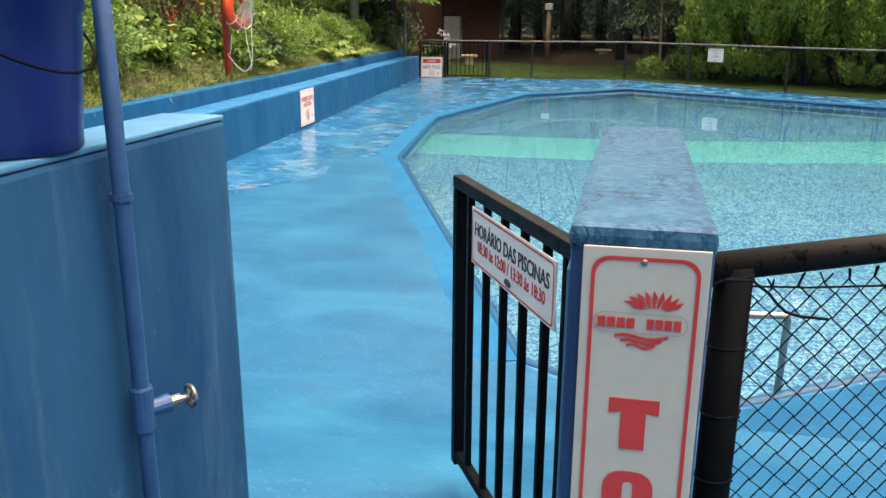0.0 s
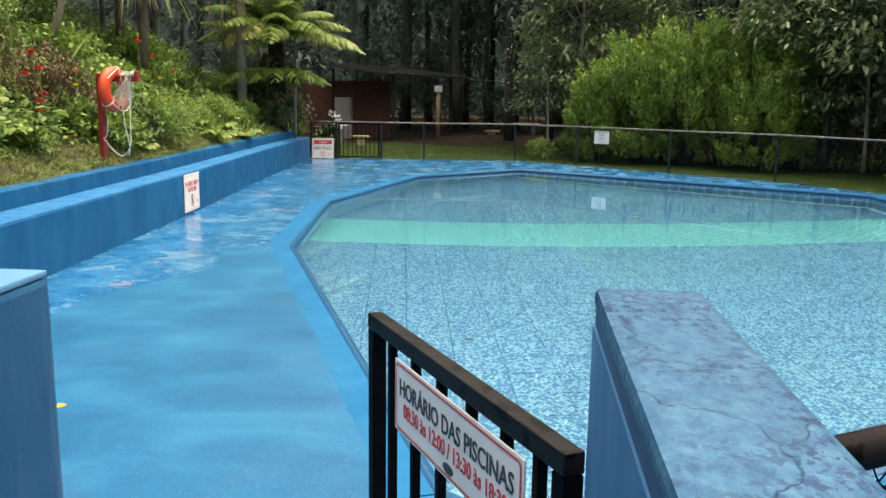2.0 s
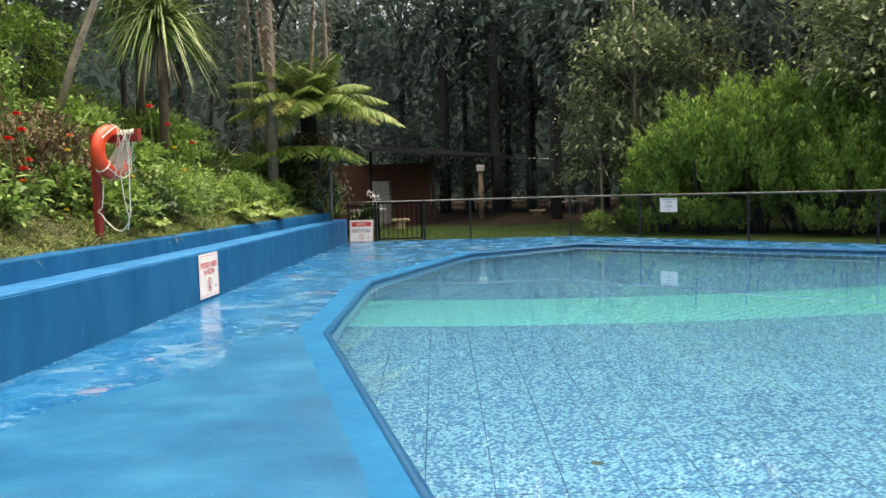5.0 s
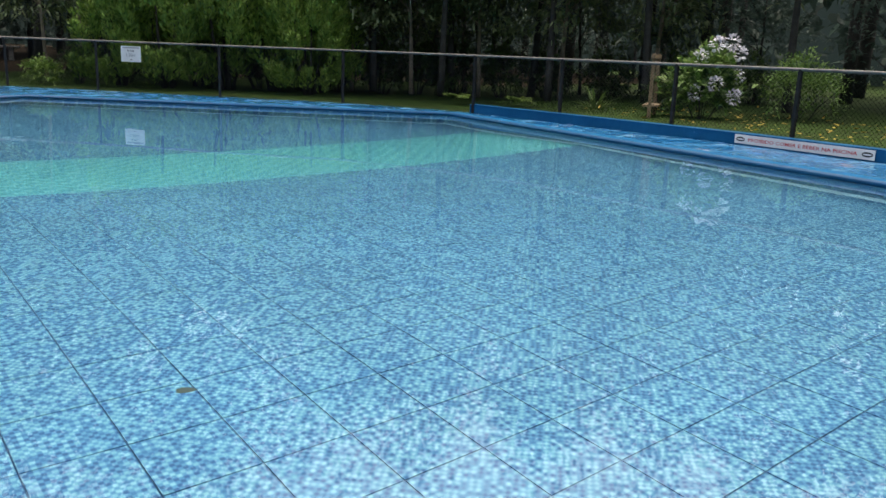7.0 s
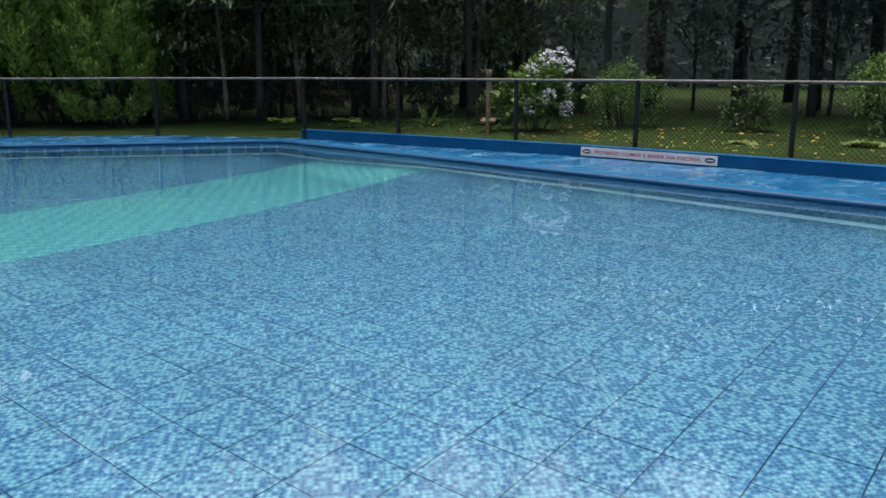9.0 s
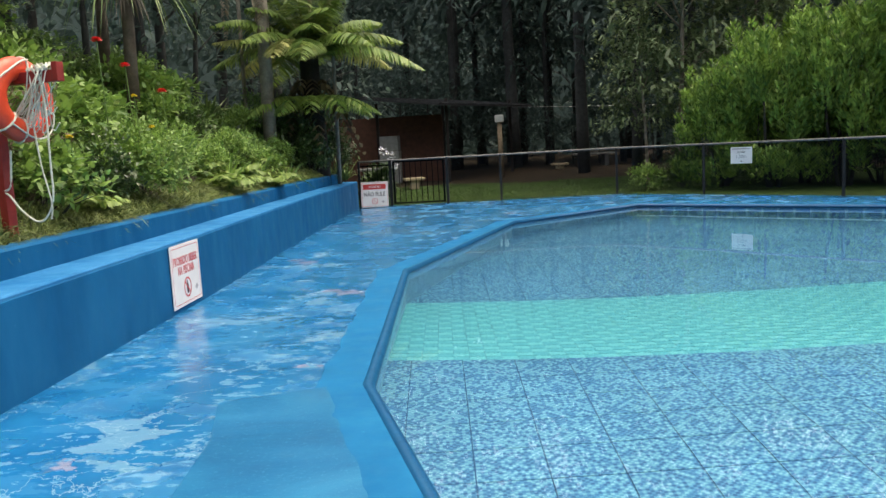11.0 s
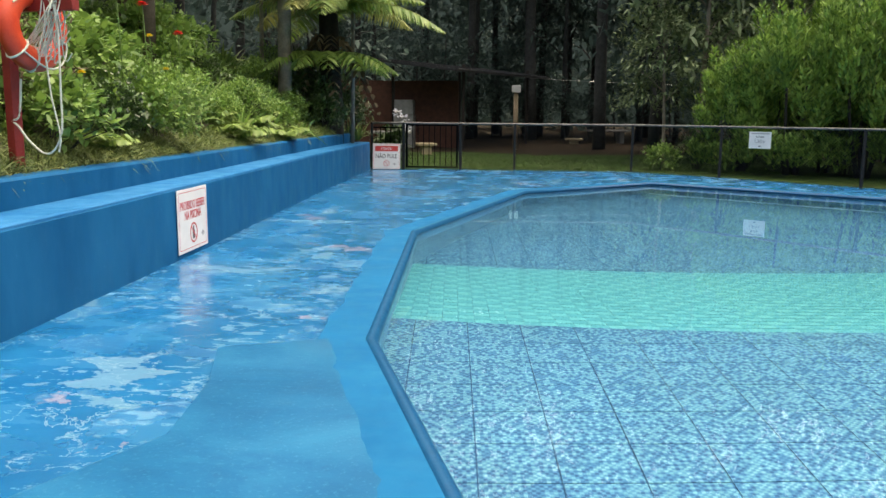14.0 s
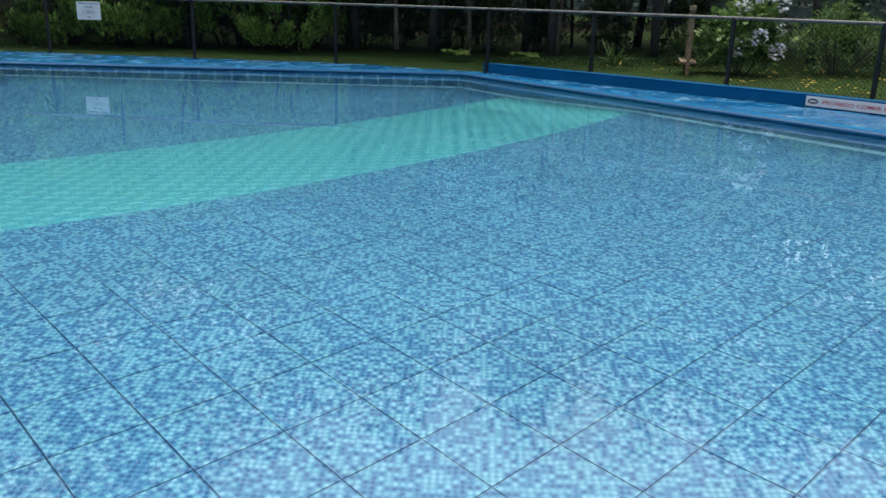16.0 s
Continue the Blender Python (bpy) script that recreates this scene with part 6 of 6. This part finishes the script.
for x, y, sc in ((9.0, 28.2, 0.6), (11.5, 27.2, 0.7), (14.0, 25.6, 0.7), (16.5, 23.6, 0.75), (19.0, 19.0, 0.7), (20.5, 16.0, 0.75), (21.0, 12.5, 0.75), (21.5, 9.0, 0.8), (21.5, 5.5, 0.8), (7.2, 30.8, 0.6), (4.2, 34.5, 0.6), (6.4, 34.2, 0.65), (17.6, 20.8, 0.6)):
    grow(4, x, y, -0.35, sc)

# distant woodland that closes the view, haze painted into its greens
r = rng(33)
n = 30000
a = r.uniform(0, math.tau, n)
rad = r.uniform(56, 64, n)
zz = 18.0 * r.random(n) ** 0.9
base = np.stack((2 + np.cos(a) * rad * 0.75, 13 + np.sin(a) * rad * 0.9, zz), 1)
strips("far_woods", base, r.normal(0, 1, (n, 3)) + np.array((0, 0, 0.2)), r.uniform(0.6, 1.3, n), r.uniform(0.4, 0.8, n), r.uniform(0, 0.4, n), LEAF_FOREST_HAZE, None, 2, 34)
tagged(bpy.data.objects["far_woods"], "dense dark far woodland", "woods", kind="stuff")
bm = bmesh.new()
N = 96
lo, hi = [], []
for k in range(N):
    q = k * math.tau / N
    p = (2 + math.cos(q) * 70, 13 + math.sin(q) * 72)
    lo.append(bm.verts.new((*p, -1)))
    hi.append(bm.verts.new((*p, 17.5 + 2.5 * noise.noise((k * 0.37, 1, 2)))))
for k in range(N):
    bm.faces.new((lo[k], lo[(k + 1) % N], hi[(k + 1) % N], hi[k]))
tagged(mesh_ob("backdrop_woods", bm, FAR_HAZE_GREEN), "dark far edge of the wood in haze-tinted green", "backdrop", kind="structure")

# hydrangea by the side lawn
hyd = bush("hydrangea", 120, (0.75, 0.75, 0.8), 0.16, LEAF_MID, "hydrangea bush with bluish-white flower heads", 60, 26, 0.6)
hyd.matrix_basis = pose(12.95, 15.35, 0.14)
rr = rng(121)
for k, (dx, dy, dz) in enumerate(((-0.3, -0.5, 1.5), (0.05, -0.55, 1.55), (-0.5, -0.3, 1.25), (-0.35, -0.6, 0.75), (0.35, -0.5, 1.35), (-0.55, -0.3, 0.55), (0.1, -0.7, 0.5), (0.5, -0.4, 0.9))):
    n = 60
    d = rr.normal(0, 1, (n, 3))
    d /= np.linalg.norm(d, axis=1, keepdims=True)
    strips("flower_head", np.array((dx, dy, dz)) + d * 0.12, d + rr.normal(0, 0.4, (n, 3)), np.full(n, 0.07), np.full(n, 0.06), np.zeros(n), PETAL_WHITE, hyd, 2, 130 + k)
white = bush("hydrangea", 140, (0.5, 0.5, 0.7), 0.15, LEAF_DARK, "dark shrub with white flowers beside the bench end", 40, 22, 0.5)
white.matrix_basis = pose(-5.6, 28.6, 0.0)
for k, (dx, dy, dz) in enumerate(((0.4, -0.3, 1.35), (0.45, -0.2, 1.1), (0.2, -0.4, 1.5))):
    n = 40
    d = rr.normal(0, 1, (n, 3))
    d /= np.linalg.norm(d, axis=1, keepdims=True)
    strips("flower_head", np.array((dx, dy, dz)) + d * 0.09, d, np.full(n, 0.06), np.full(n, 0.05), np.zeros(n), PETAL_WHITE, white, 2, 150 + k)
for x, y, s2 in ((-6.4, 27.6, 0.9), (-6.8, 28.3, 1.1)):
    q = copy_thing(kinds[4], pose(x, y, 0.75, 0, 0, 40 * s2))
    q.scale = (s2,) * 3
for x, y, i, s2 in ((13.8, 17.3, 2, 0.7), (14.9, 14.5, 1, 0.9), (12.6, 18.2, 4, 0.9), (15.6, 12.0, 2, 0.8), (16.5, 9.6, 1, 1.0), (16.0, 6.5, 2, 1.0), (13.1, 10.9, 8, 0.6), (14.0, 9.2, 8, 0.8), (10.9, 21.6, 8, 0.8), (2.1, 28.6, 5, 0.7), (1.9, 29.0, 3, 0.6), (12.0, 20.4, 8, 0.8)):
    q = copy_thing(kinds[i], pose(x, y, 0.08, 0, 0, 77 * s2))
    q.scale = (s2,) * 3

# dark undergrowth at the foot of the conifers and side trees
for k, (x, y, s2) in enumerate(((2.9, 29.4, 0.8), (4.2, 29.6, 1.1), (5.4, 29.0, 1.2), (6.6, 28.4, 1.2), (7.8, 28.0, 1.3), (8.9, 27.2, 1.2), (9.9, 26.9, 1.2), (10.9, 25.9, 1.1), (11.9, 25.6, 1.2), (12.9, 24.8, 1.2), (13.9, 23.9, 1.2), (14.9, 23.0, 1.1), (15.9, 21.6, 1.1), (17.0, 20.0, 1.1), (17.9, 18.2, 1.0))):
    q = copy_thing(kinds[2], pose(x, y, -0.02, 0, 0, 53 * k))
    q.scale = (s2, s2, s2 * 1.25)

# lawn blades and fallen leaves
n = 30000
far = r.random(n) < 0.55
x = np.where(far, r.uniform(-7, 5, n), r.uniform(10.6, 19, n))
y = np.where(far, 28.1 + 9.5 * r.random(n) ** 1.4, r.uniform(3, 20.5, n))
ok = far | (x > 11.15 + np.maximum(0, (13 - y)) * 0.03) & ((y < 18.5) | (x > 10.6))
ok &= ~(~far & (y > 12) & (x < 11.3 - 0.22 * (y - 12)))
x, y, far = x[ok], y[ok], far[ok]
n = len(x)
strips("lawn_grass", np.stack((x, y, np.where(far, -0.015, 0.13)), 1), np.stack((r.normal(0, 0.4, n), r.normal(0, 0.4, n), np.ones(n)), 1), r.uniform(0.05, 0.11, n), np.full(n, 0.016), r.uniform(0.1, 0.5, n), LEAF_LAWN, None, 2, 41)
tagged(bpy.data.objects["lawn_grass"], "short uneven lawn grass", "grass", kind="stuff")
n = 420
x = r.uniform(11.3, 18, n)
y = r.uniform(6, 18, n)
strips("fallen_leaves", np.stack((x, y, np.full(n, 0.19)), 1), np.stack((r.normal(0, 1, n), r.normal(0, 1, n), r.uniform(0, 0.15, n)), 1), r.uniform(0.06, 0.12, n), r.uniform(0.04, 0.07, n), np.zeros(n), LEAF_FALLEN, None, 2, 43)
tagged(bpy.data.objects["fallen_leaves"], "scattered fallen yellow leaves on the lawn", "leaves", kind="stuff")
for x, y, z, turn, label in ((-2.28, 4.47, 0.012, 20, "fallen yellow leaf lying on the deck"), (5.6, 4.1, 0.012, 120, "fallen yellow leaf lying on the deck")):
    ob = strips("fallen_leaf", np.zeros((1, 3)), np.array(((1.0, 0, 0.08),)), np.array((0.075,)), np.array((0.04,)), np.array((0.05,)), LEAF_FALLEN, None, 3, 3)
    ob.matrix_basis = pose(x, y, z, 0, 0, turn)
    tagged(ob, label, "leaf")
ob = strips("floating_leaf", np.zeros((1, 3)), np.array(((1.0, 0, 0.03),)), np.array((0.085,)), np.array((0.03,)), np.array((0.02,)), LEAF_FOREST_HAZE, None, 4, 3)
ob.matrix_basis = pose(0.32, 6.55, WATER_Z + 0.006, 0, 0, -15)
tagged(ob, "green leaf floating on the pool water", "leaf")

# ---- pool floor tiles ----
E1, E2, STEP = Vector((math.cos(radians(7)), math.sin(radians(7)))), Vector((-math.sin(radians(7)), math.cos(radians(7)))), 0.4536


def inside(x, y, grow=0.5):
    hit = False
    n = len(POOL)
    for i in range(n):
        (x0, y0), (x1, y1) = POOL[i], POOL[(i + 1) % n]
        if (y0 > y) != (y1 > y) and x < x0 + (y - y0) * (x1 - x0) / (y1 - y0):
            hit = not hit
        d = Vector((x1 - x0, y1 - y0))
        t = max(0, min(1, (Vector((x - x0, y - y0))).dot(d) / d.length_squared))
        if (Vector((x0, y0)) + d * t - Vector((x, y))).length < grow:
            return True
    return hit


def clip(poly, f):
    """Keeps the part of a polygon where f is negative."""
    out = []
    for i in range(len(poly)):
        a, b = poly[i], poly[(i + 1) % len(poly)]
        fa, fb = f(*a), f(*b)
        if fa <= 0:
            out.append(a)
        if (fa < 0) != (fb < 0) and fa != fb:
            t = fa / (fa - fb)
            out.append((a[0] + (b[0] - a[0]) * t, a[1] + (b[1] - a[1]) * t))
    return out


def tile_mesh(bm, poly, zf, thick=0.010):
    top = [bm.verts.new((x, y, zf(x, y))) for x, y in poly]
    low = [bm.verts.new((x, y, zf(x, y) - thick)) for x, y in poly]
    bm.faces.new(top)
    n = len(poly)
    for i in range(n):
        bm.faces.new((low[i], low[(i + 1) % n], top[(i + 1) % n], top[i]))


whole = bmesh.new()
g = STEP / 2 - 0.0045
tile_mesh(whole, [(-g, -g), (g, -g), (g, g), (-g, g)], lambda x, y: 0.0)
whole_me = bpy.data.meshes.new("floor_tile")
whole.to_mesh(whole_me)
whole.free()
whole_me.materials.append(MOSAIC)
rest = bmesh.new()
made = 0
for i in range(-14, 30):
    for j in range(0, 60):
        u0, v0 = 0.15 + STEP * (i + 0.5), 4.24 - 8 * STEP + STEP * (j + 0.5)
        c = E1 * u0 + E2 * v0
        if not inside(c.x, c.y, 0.35):
            continue
        corners = [c + E1 * p * g + E2 * q * g for p, q in ((-1, -1), (1, -1), (1, 1), (-1, 1))]
        poly = [(p.x, p.y) for p in corners]
        z = None
        if c.y < near_edge(c.x) + 0.4:
            z = SHALLOW
            cut = clip(poly, lambda x, y: y - near_edge(x))
        if c.y > far_edge(c.x) - 0.4:
            z = DEEP
            cut = clip(poly, lambda x, y: far_edge(x) - y)
        if z is None or len(cut) < 3:
            continue
        if cut == poly and made < 300 and c.y < 9.6 and z == SHALLOW:
            ob = new("floor_tile", whole_me)
            ob.parent = pool_floor
            ob.matrix_basis = pose(c.x, c.y, z, 0, 0, 7)
            made += 1
        else:
            tile_mesh(rest, cut, lambda x, y, z=z: z)
tagged(part("floor_tiles_far", rest, MOSAIC, pool_floor), kind="stuff")

# green ramp tiles in rows that follow the edge
made = 0
packs = {0: bmesh.new(), 1: bmesh.new()}
ROWS, WIDE = 22, 0.145
for i in range(88):
    x0 = -3.4 + i * WIDE
    for j in range(ROWS):
        poly = []
        for px, f in ((x0 + 0.0015, j / ROWS), (x0 + WIDE - 0.0015, j / ROWS), (x0 + WIDE - 0.0015, (j + 1) / ROWS - 0.004), (x0 + 0.0015, (j + 1) / ROWS - 0.004)):
            lean = px - 0.12 * 3.2 * (f - 0.5)
            y = near_edge(lean) * (1 - f) + far_edge(lean) * f
            poly.append((lean, y))
        cx, cy = poly[0]
        if not inside(cx, cy, 0.3):
            continue
        zf = lambda x, y: SHALLOW + (DEEP - SHALLOW) * (y - near_edge(x)) / (far_edge(x) - near_edge(x))
        shade = (i + j) % 2
        if made < 300 and x0 < 3.0 and j < 11:
            bm = bmesh.new()
            tile_mesh(bm, poly, zf)
            part("ramp_tile", bm, GREEN_DEEP if shade else GREEN_PALE, pool_floor)
            made += 1
        else:
            tile_mesh(packs[shade], poly, zf)
tagged(part("ramp_tiles_pale", packs[0], GREEN_PALE, pool_floor), kind="stuff")
tagged(part("ramp_tiles_deep", packs[1], GREEN_DEEP, pool_floor), kind="stuff")
